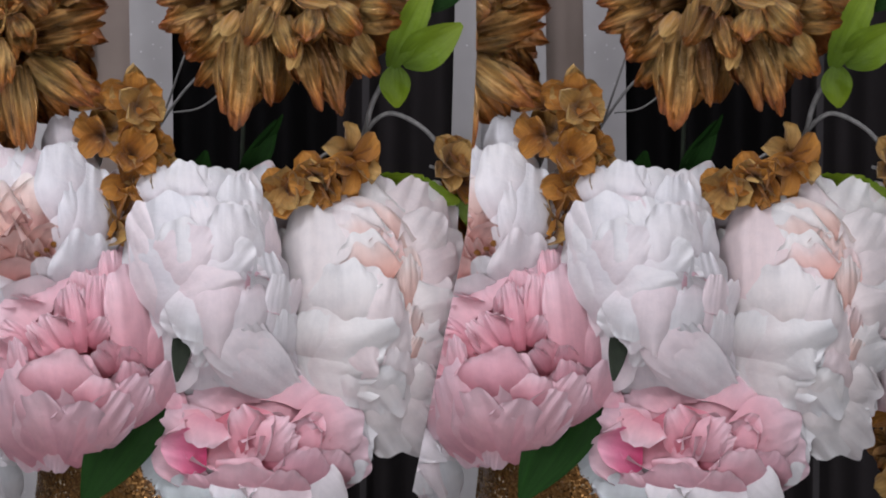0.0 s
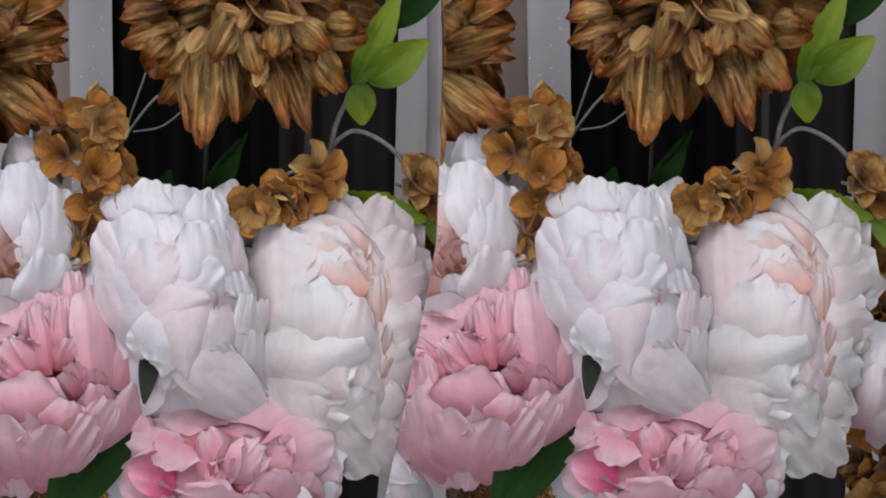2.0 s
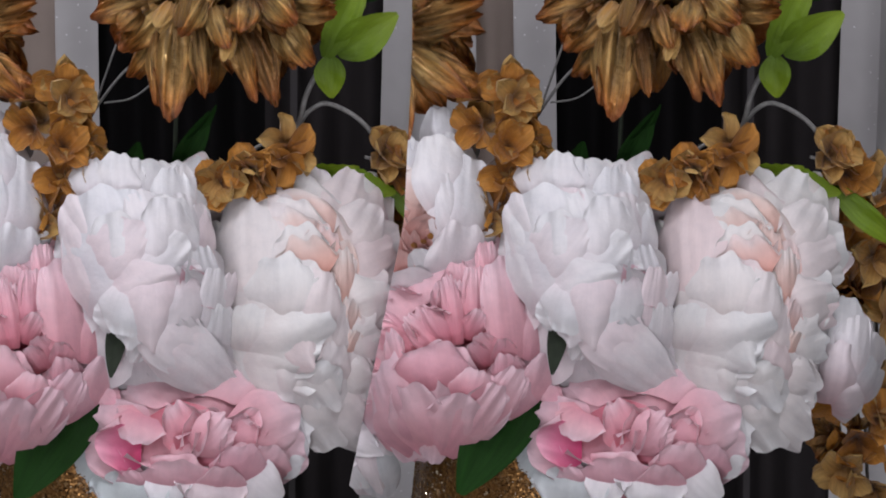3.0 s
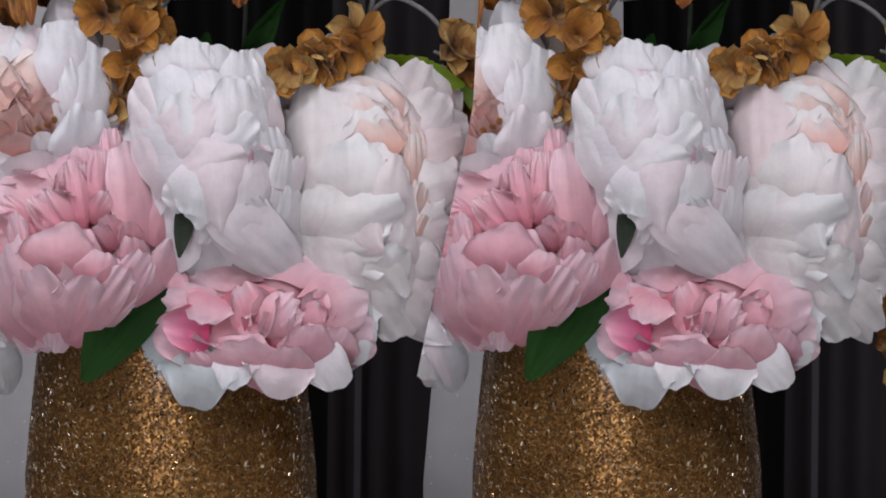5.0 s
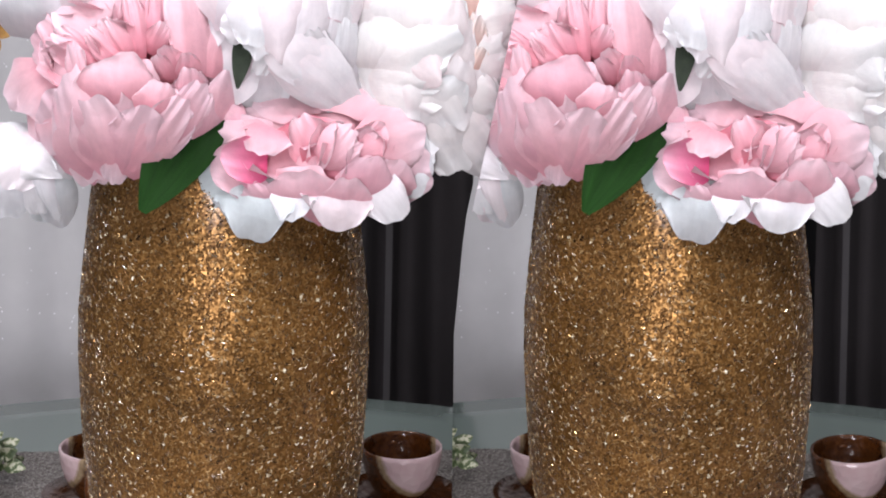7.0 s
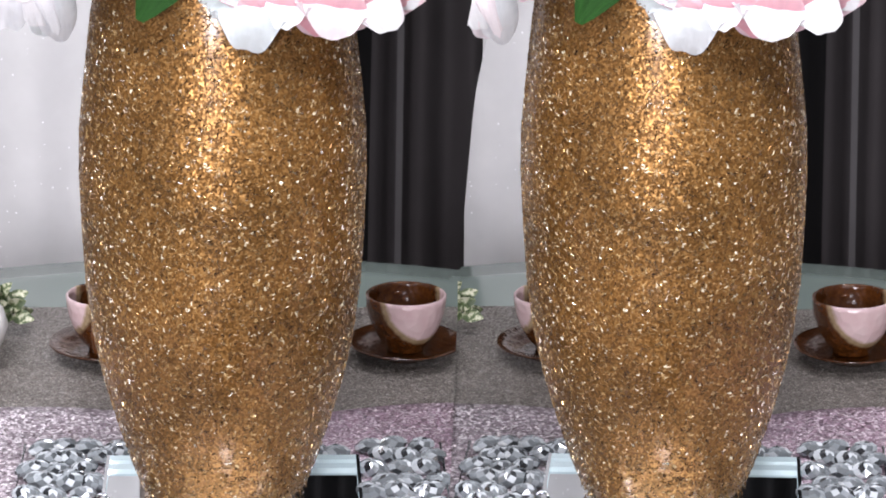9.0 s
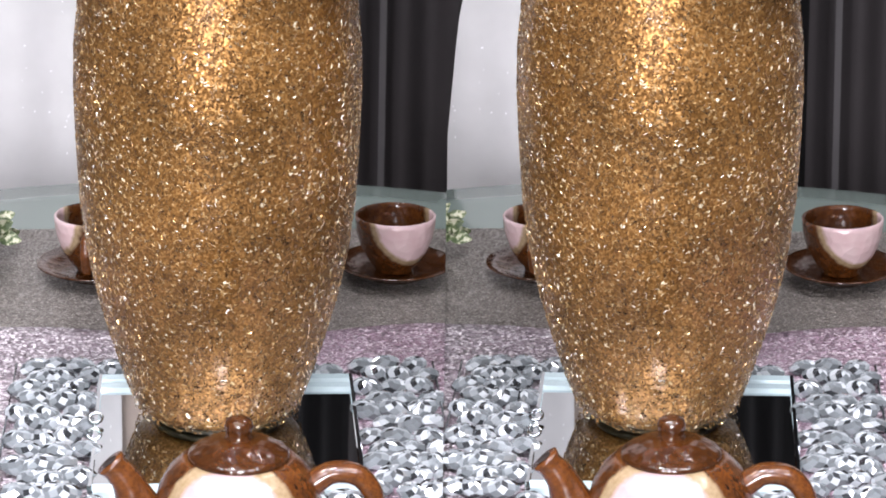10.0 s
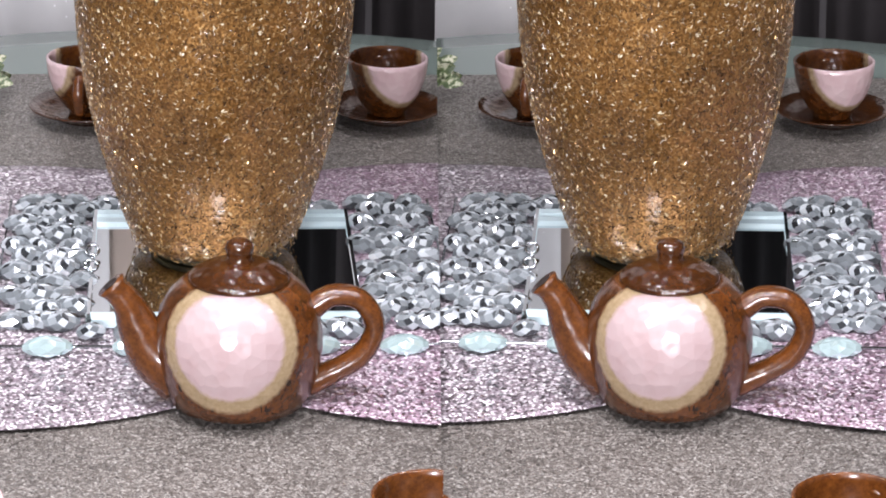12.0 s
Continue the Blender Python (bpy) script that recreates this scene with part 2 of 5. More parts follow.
M = {
    "pink": petal_cloth("pink_silk", [(0.1, (0.76, 0.22, 0.28)), (0.5, (0.86, 0.38, 0.44)), (0.8, (0.89, 0.50, 0.56)), (1.0, (0.91, 0.66, 0.71))], thin=0.2),
    "pink_outer": petal_cloth("pale_pink_silk", [(0.2, (0.82, 0.36, 0.42)), (0.65, (0.88, 0.52, 0.57)), (1.0, (0.90, 0.68, 0.73))], thin=0.2),
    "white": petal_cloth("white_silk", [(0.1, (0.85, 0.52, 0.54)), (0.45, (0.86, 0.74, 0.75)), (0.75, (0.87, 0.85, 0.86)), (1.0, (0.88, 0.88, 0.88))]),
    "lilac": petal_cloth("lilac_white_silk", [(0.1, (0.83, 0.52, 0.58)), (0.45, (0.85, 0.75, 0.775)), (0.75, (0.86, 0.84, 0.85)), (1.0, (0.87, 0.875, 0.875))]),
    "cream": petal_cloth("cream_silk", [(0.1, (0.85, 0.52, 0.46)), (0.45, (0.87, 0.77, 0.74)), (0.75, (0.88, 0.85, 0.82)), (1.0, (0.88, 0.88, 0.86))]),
    "peach": petal_cloth("peach_silk", [(0.1, (0.80, 0.36, 0.27)), (0.45, (0.86, 0.52, 0.43)), (0.85, (0.88, 0.70, 0.63)), (1.0, (0.89, 0.83, 0.79))]),
    "coral": petal_cloth("coral_silk", [(0.1, (0.72, 0.26, 0.20)), (0.6, (0.82, 0.44, 0.37)), (1.0, (0.84, 0.60, 0.54))]),
    "magenta": petal_cloth("deep_pink_silk", [(0.1, (0.78, 0.11, 0.27)), (0.6, (0.84, 0.25, 0.40)), (1.0, (0.87, 0.44, 0.56))]),
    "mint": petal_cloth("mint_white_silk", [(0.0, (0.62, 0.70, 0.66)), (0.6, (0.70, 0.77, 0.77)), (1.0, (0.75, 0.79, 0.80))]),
    # gap shade (foot), crease shade (streaks) and highlight (band) put into the colour
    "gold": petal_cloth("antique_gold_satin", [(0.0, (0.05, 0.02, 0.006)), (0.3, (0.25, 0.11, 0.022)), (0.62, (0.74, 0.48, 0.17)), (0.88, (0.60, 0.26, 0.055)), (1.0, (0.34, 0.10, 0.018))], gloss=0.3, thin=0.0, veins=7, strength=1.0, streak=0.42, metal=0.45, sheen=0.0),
    # dark feet put the shade of the florets' creases into the amber and straw
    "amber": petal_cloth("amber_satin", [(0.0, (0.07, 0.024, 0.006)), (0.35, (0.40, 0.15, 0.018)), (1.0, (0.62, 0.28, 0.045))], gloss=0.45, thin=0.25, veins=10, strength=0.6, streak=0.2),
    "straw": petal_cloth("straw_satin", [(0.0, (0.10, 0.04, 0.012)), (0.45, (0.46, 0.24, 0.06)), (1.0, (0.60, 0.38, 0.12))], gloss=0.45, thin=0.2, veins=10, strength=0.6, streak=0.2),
    "leaf": petal_cloth("green_cloth_leaf", [(0.0, (0.08, 0.15, 0.008)), (0.5, (0.15, 0.25, 0.011)), (1.0, (0.21, 0.31, 0.018))], gloss=0.45, thin=0.2, veins=10, strength=0.4, streak=0.12, sheen=0.0),
    "dark_leaf": petal_cloth("dark_green_leaf", [(0.0, (0.004, 0.020, 0.002)), (1.0, (0.009, 0.045, 0.005))], gloss=0.75, thin=0.02, veins=10, strength=0.4, streak=0.2, sheen=0.0),
    "stem": plain("dusty_grey_stem", (0.22, 0.22, 0.21), 0.7, 0, 0.4, 300, 0.3),
    "core": plain("dark_green_fill", (0.018, 0.028, 0.014), 0.9, 0, 0.5, 120, 0.6),
    "bead": glitter("gold_bugle_beads", [(0.0, (0.10, 0.048, 0.015)), (0.6, (0.22, 0.115, 0.038)), (0.92, (0.46, 0.30, 0.13)), (1.0, (0.92, 0.84, 0.62))], 0.0030, 0.24, 0.17, 0.8, 0.45, 0.24, 1.0),
    "gilt": glitter("gold_glass_grit", [(0.0, (0.16, 0.072, 0.018)), (0.5, (0.255, 0.122, 0.032)), (1.0, (0.42, 0.22, 0.070))], 0.0017, 0.30, 0.36, 0.55, 0.45, 1.0, 0.4),
    "silver_mat": glitter("silver_pink_glitter", [(0.0, (0.17, 0.135, 0.155)), (0.6, (0.29, 0.235, 0.265)), (1.0, (0.90, 0.85, 0.88))], 0.0022, 0.8, 0.3, 1.0, 0.85, 0.3),
    "pink_mat": glitter("pink_glitter", [(0.0, (0.20, 0.130, 0.165)), (0.6, (0.33, 0.228, 0.285)), (1.0, (0.92, 0.82, 0.88))], 0.0022, 0.8, 0.3, 1.0, 0.85, 0.3),
    "runner": glitter("charcoal_lurex", [(0.0, (0.085, 0.074, 0.066)), (0.8, (0.135, 0.118, 0.105)), (1.0, (0.42, 0.40, 0.37))], 0.0018, 0.5, 0.35, 0.8, 0.8, 0.14, 0.0, (0.30, 0.275, 0.25)),
    "glass_top": plain("sea_green_glass", (0.17, 0.21, 0.19), 0.12, 0, 0.05, 3),
    "mirror": plain("mirror_silver", (0.72, 0.74, 0.75), 0.015, 1, 0.02, 4),
    # pale cyan base colour stands in for the bright reflection on the strips
    "bevel": plain("bevelled_mirror_edge", (0.58, 0.72, 0.75), 0.08, 0.25, 0.15, 30),
    "wire": plain("silver_wire", (0.50, 0.53, 0.55), 0.18, 1, 0.15, 200),
    "pot": glazed("pot_glaze", (-0.011, -0.068, 0.072), 0.0470, 0.0125, 1.0, 0.35, True, 1.2),
    "lid": glazed("lid_glaze", (0.0, 0.0, 9.0), 0.01, 0.01, 0.52),
    "brown": glazed("brown_glaze", (0.0, 0.0, 9.0), 0.01, 0.01, 1.1, 0.12),
    "cup_a": glazed("cup_glaze", (0.030, -0.036, 0.070), 0.053, 0.006, 0.8, pale=1.7),
    "cup_b": glazed("cup_glaze", (-0.045, -0.012, 0.062), 0.036, 0.006, 0.7, pale=1.7),
    "dish": glazed("dish_glaze", (0.0, 0.0, 9.0), 0.01, 0.01, 0.55),
    "dark_glass": plain("dark_olive_glass", (0.045, 0.037, 0.016), 0.4, 0, 0.5, 60, 0.4),
    "porcelain": plain("white_porcelain", (0.80, 0.78, 0.77), 0.15, 0, 0.06, 30),
    "white_sheer": sheer("white_sheer_cloth", (0.54, 0.535, 0.535), 0.93, 5),
    "tan_cloth": sheer("tan_cloth", (0.42, 0.345, 0.30), 0.0, 5),
    "black_cloth": sheer("black_cloth", (0.006, 0.0055, 0.006), 0.0, 5),
    "slate_cloth": sheer("slate_cloth", (0.032, 0.028, 0.029), 0.0, 5),
    "ash_cloth": sheer("ash_grey_cloth", (0.075, 0.07, 0.072), 0.0, 5),
    "mouth_shade": plain("dark_hole", (0.012, 0.006, 0.004), 0.8, 0, 0.3, 80),
    "wall": plain("taupe_wall_paint", (0.15, 0.14, 0.13), 0.85, 0, 0.05, 3, 0.1),
    "ceiling": plain("grey_ceiling_paint", (0.30, 0.295, 0.29), 0.9, 0, 0.04, 3),
    "floor": plain("grey_floor_tile", (0.13, 0.12, 0.11), 0.35, 0, 0.2, 4),
}


def crystal_glass():
    """Cut glass: each facet's random dark to bright base colour stands in for its reflection."""
    m, nt, bsdf, out = nodes_of("cut_crystal")
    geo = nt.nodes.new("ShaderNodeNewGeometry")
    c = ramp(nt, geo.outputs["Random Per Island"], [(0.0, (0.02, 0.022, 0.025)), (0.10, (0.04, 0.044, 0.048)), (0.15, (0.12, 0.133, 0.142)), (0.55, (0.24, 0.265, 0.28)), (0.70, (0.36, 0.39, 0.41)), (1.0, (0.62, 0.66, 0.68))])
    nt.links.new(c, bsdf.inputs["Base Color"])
    bsdf.inputs["Metallic"].default_value = 0.2
    bsdf.inputs["Roughness"].default_value = 0.08
    bsdf.inputs["Coat Weight"].default_value = 0.6
    return m


def mottled_leaf():
    """Cream leaf cloth with dark green blotches."""
    m, nt, bsdf, out = nodes_of("variegated_leaf")
    blot = noise_of(nt, coords(nt), 170.0, 3, 0.55)
    nt.links.new(ramp(nt, blot, [(0.44, (0.04, 0.065, 0.018)), (0.50, (0.14, 0.18, 0.08)), (0.56, (0.46, 0.46, 0.33)), (0.8, (0.56, 0.54, 0.42))]), bsdf.inputs["Base Color"])
    bsdf.inputs["Roughness"].default_value = 0.5
    bumped(nt, bsdf, noise_of(nt, coords(nt), 300.0, 3), 0.4, 0.002)
    return m


M["crystal"] = crystal_glass()
M["variegated"] = mottled_leaf()
M["aqua"] = plain("aqua_crystal", (0.62, 0.80, 0.80), 0.06, 0.6, 0.1, 60)

for key, coat, rough in (("dish", 0.4, 0.2), ("lid", 0.15, 0.16)):
    glaze = M[key].node_tree.nodes["Principled BSDF"]
    glaze.inputs["Coat Weight"].default_value, glaze.inputs["Roughness"].default_value = coat, rough

# ---- building helpers ----
THINGS = []


def mesh_of(name, verts, faces, material, uvs=None, smooth=True):
    me = bpy.data.meshes.new(name)
    me.from_pydata([tuple(v) for v in verts], [], faces)
    if uvs is not None:
        layer = me.uv_layers.new(name="UVMap")
        idx = np.empty(len(me.loops), dtype=np.int32)
        me.loops.foreach_get("vertex_index", idx)
        layer.data.foreach_set("uv", np.asarray(uvs, dtype=np.float32)[idx].ravel())
    me.polygons.foreach_set("use_smooth", [smooth] * len(me.polygons))
    me.materials.append(material)
    return me


def thing(name, m, label, category, group="", kind=""):
    ob = new(name)
    ob.matrix_basis = m
    THINGS.append(tagged(ob, label, category, group, kind))
    return ob


def part(name, data, parent, label="", m=None):
    ob = new(name, data)
    ob.parent = parent
    if m is not None:
        ob.matrix_basis = m
    return tagged(ob, label)


def facing(place, axis, spin=0.0):
    """The pose of a flower at place, whose z axis points along axis."""
    q = Vector(axis).normalized().to_track_quat("Z", "Y").to_matrix().to_4x4()
    return Matrix.Translation(place) @ q @ pose(0, 0, 0, 0, 0, spin)


def lathe(name, profile, material, steps=64):
    n, verts, faces = len(profile), [], []
    for k in range(steps):
        a = 2 * math.pi * k / steps
        verts += [(r * math.cos(a), r * math.sin(a), z) for r, z in profile]
    for k in range(steps):
        k2 = (k + 1) % steps
        for j in range(n - 1):
            faces.append((k * n + j, k2 * n + j, k2 * n + j + 1, k * n + j + 1))
    return mesh_of(name, verts, faces, material)


def tube(name, path, radii, material, sides=10, flat=1.0):
    """A round bar swept along path; flat squeezes it across."""
    pts = [Vector(p) for p in path]
    verts, faces = [], []
    up = Vector((0, 1, 0))
    for i, p in enumerate(pts):
        d = (pts[min(i + 1, len(pts) - 1)] - pts[max(i - 1, 0)]).normalized()
        a = d.cross(up)
        a = a.normalized() if a.length > 1e-4 else d.cross(Vector((1, 0, 0))).normalized()
        b = a.cross(d).normalized()
        r = radii[i] if isinstance(radii, (list, tuple)) else radii
        for k in range(sides):
            t = 2 * math.pi * k / sides
            verts.append(p + a * (r * math.cos(t)) + b * (r * flat * math.sin(t)))
    for i in range(len(pts) - 1):
        for k in range(sides):
            k2 = (k + 1) % sides
            faces.append((i * sides + k, i * sides + k2, (i + 1) * sides + k2, (i + 1) * sides + k))
    faces.append(tuple(range(sides))[::-1])
    faces.append(tuple((len(pts) - 1) * sides + k for k in range(sides)))
    return mesh_of(name, verts, faces, material)


def curve_points(points, steps=8):
    """A smooth line through the points."""
    p = [Vector(q) for q in points]
    p = [2 * p[0] - p[1]] + p + [2 * p[-1] - p[-2]]
    out = []
    for i in range(1, len(p) - 2):
        for s in range(steps):
            t = s / steps
            a, b, c, d = p[i - 1 : i + 3]
            out.append(0.5 * ((2 * b) + (c - a) * t + (2 * a - 5 * b + 4 * c - d) * t * t + (3 * b - a - 3 * c + d) * t**3))
    return out + [p[-2]]


def petal(length, width, start, end, cup=0.35, ruffle=0.06, tip=0.6, point=0.0, base=0.3, fold=0.0, r0=0.0, z0=0.0, turn=0.0, power=1.0, nu=10, nv=11, waves=3.0, ridges=0.0):
    """Verts, faces and uvs of one petal. It leaves the flower's axis (z) at r0, z0 under the angle start (degrees from the axis)
    and bends to the angle end at its rim. tip: where it is widest; point: 0 round, 1 pointed."""
    seed = random.uniform(0, 1000)
    verts, uvs, faces = [], [], []
    r, z = r0, z0
    line = []
    for j in range(nv + 1):
        v = j / nv
        phi = radians(start + (end - start) * v**power)
        line.append((r, z, phi))
        r += length / nv * math.sin(phi)
        z += length / nv * math.cos(phi)
    ca, sa = math.cos(turn), math.sin(turn)
    for j, (r, z, phi) in enumerate(line):
        v = j / nv
        if v < tip:
            w = base + (1 - base) * math.sin(math.pi / 2 * v / tip)
        else:
            q = (v - tip) / (1 - tip)
            w = (1 - point) * math.sqrt(max(0.0, 1 - q * q)) + point * (1 - q) ** 0.9
        w = max(w, 0.03) * width / 2
        for i in range(nu + 1):
            u = 2 * i / nu - 1
            edge = noise.noise((u * 1.7 + seed, v * 2.2, seed * 0.3))
            lift = ruffle * length * (v**1.5) * (0.9 * edge + 0.5 * abs(u) ** 2 * math.sin(waves * math.pi * (u * 0.5 + v) + seed))
            lift += 0.35 * ruffle * length * noise.noise((u * 4 + seed, v * 5, 3.0)) * v
            inward = cup * w * u * u + fold * w * (1 - abs(u)) + lift + ridges * w * (1.1 * noise.noise((u * 2.6 + seed, v * 0.9, 1.0)) + 0.35 * math.sin(5.0 * u + 4 * noise.noise((v * 1.2, seed, 1.0)))) * math.sin(math.pi * min(1, v * 1.1))
            x = u * w * (1 - 0.12 * cup * u * u) + 0.25 * ruffle * length * noise.noise((v * 3 + seed, u, 9.0)) * v
            ragged = 1 + 0.5 * ruffle * noise.noise((u * 5 + seed, 7.0, v)) * (v > 0.7)
            rr = r * ragged - inward * math.cos(phi)
            zz = z * 1.0 + inward * math.sin(phi)
            verts.append((rr * ca - x * sa, rr * sa + x * ca, zz))
            uvs.append((0.5 + 0.5 * u * w / (width / 2), v))
    for j in range(nv):
        for i in range(nu):
            a = j * (nu + 1) + i
            faces.append((a, a + 1, a + nu + 2, a + nu + 1))
    return verts, faces, uvs


def bloom(parent, rings, squash=(1, 1, 1), name="petal"):
    """Rings of petals round the flower's axis. Each ring: number, material, label and the petal's own sizes."""
    count = 0
    for ring in rings:
        ring = dict(ring)
        n, mat, label = ring.pop("n"), ring.pop("mat"), ring.pop("label", "")
        first, spread = ring.pop("first", random.uniform(0, 6.28)), ring.pop("spread", 2 * math.pi)
        wild = ring.pop("wild", 0.12)
        for k in range(n):
            own = dict(ring)
            own["length"] *= random.uniform(1 - wild, 1 + wild)
            own["width"] *= random.uniform(1 - wild, 1 + wild)
            own["start"] += random.uniform(-60, 60) * wild
            own["end"] += random.uniform(-110, 110) * wild
            own["turn"] = first + spread * k / n + random.uniform(-1, 1) * wild * 2.2
            v, f, uv = petal(**own)
            v = [(x * squash[0], y * squash[1], z * squash[2]) for x, y, z in v]
            part(name, mesh_of(name, v, f, M[mat], uv), parent, label)
            count += 1
    return count


def scale_petal(radius, inner, rim, half, drop=30.0, lift=0.05, ruffle=0.05, tilt=0.04, notch=6.0, curl=0.05, turn=0.0, nu=22, nv=14):
    """One broad petal that lies on a ball like a shingle: from the polar angle inner out to rim, its corners rounded off, its rim a little raised."""
    seed = random.uniform(0, 1000)
    verts, uvs, faces = [], [], []
    lobes = random.choice((1.6, 2.3, 3.1))
    for j in range(nv + 1):
        v = j / nv
        for i in range(nu + 1):
            u = 2 * i / nu - 1
            end = rim - drop * abs(u) ** 2.1 + notch * (0.9 * math.cos(lobes * math.pi * u + seed) * 0.45 + noise.noise((u * 2.0 + seed, 0.5, 0)) + 0.12 * noise.noise((u * 5 + seed, 2.5, 0)))
            p = radians(inner + (end - inner) * v)
            wide = radians(half) * (0.62 + 0.38 * math.sin(math.pi / 2 * min(1.0, v * 1.6)))
            a = turn + u * wide / max(0.55, math.sin(p)) + 0.4 * ruffle * v * noise.noise((v * 2.2 + seed, u, 4.0))
            q = 1 - 0.07 * (1 - v) ** 1.5 + lift * v * v + curl * v**5 - 0.09 * u * u * v + tilt * u
            q += ruffle * v * (0.8 * noise.noise((u * 1.5 + seed, v * 1.6, seed * 0.1)) + 0.35 * math.sin(5 * u + seed) * v * v)
            q += 0.22 * ruffle * noise.noise((u * 6 + seed, v * 2.5, 8.0)) * (0.4 + v)
            r = radius * q
            verts.append((r * math.sin(p) * math.cos(a), r * math.sin(p) * math.sin(a), r * math.cos(p)))
            uvs.append((0.5 + 0.5 * u, 0.2 + 0.8 * v))
    for j in range(nv):
        for i in range(nu):
            k = j * (nu + 1) + i
            faces.append((k, k + 1, k + nu + 2, k + nu + 1))
    return verts, faces, uvs


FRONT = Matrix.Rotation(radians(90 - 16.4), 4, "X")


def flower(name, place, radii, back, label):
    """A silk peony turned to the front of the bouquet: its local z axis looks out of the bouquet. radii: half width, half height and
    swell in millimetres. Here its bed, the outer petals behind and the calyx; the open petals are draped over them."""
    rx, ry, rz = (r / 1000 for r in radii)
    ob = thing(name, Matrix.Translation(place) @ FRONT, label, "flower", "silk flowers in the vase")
    ob["swell"] = (rx, ry, rz)
    bed = lathe("petal_bed", [(0.001, -0.80), (0.42, -0.66), (0.62, -0.3), (0.68, 0.0), (0.60, 0.12), (0.45, 0.2), (0.2, 0.22), (0.001, 0.22)], M[back], 28)
    bed.transform(Matrix.Diagonal((rx, ry, rz, 1)))
    part("petal_bed", bed, ob, "crumpled silk under the petals")
    for n, rim, wide in ((9, 128, 0.68), (9, 112, 0.72), (9, 97, 0.74)):
        first = random.uniform(0, 6.283)
        for k in range(n):
            v, f, uv = scale_petal(wide, rim - 60, rim + random.uniform(-8, 8), 190 / n, drop=34, lift=0.05, ruffle=0.04, tilt=0.035, notch=5, curl=0.07, turn=first + 6.283 * k / n + random.uniform(-0.2, 0.2), nu=14, nv=10)
            part("petal", mesh_of("petal", [(x * rx, y * ry, z * rz) for x, y, z in v], f, M[back], [(p, 0.5 + 0.5 * q) for p, q in uv]), ob)
    s = min(rx, ry)
    part("calyx", lathe("calyx", [(0.002, -1.15 * s), (0.05 * s, -1.1 * s), (0.22 * s, -0.95 * s), (0.3 * s, -0.75 * s), (0.1 * s, -0.65 * s)], M["dark_leaf"], 16), ob, "dark green calyx")
    return ob


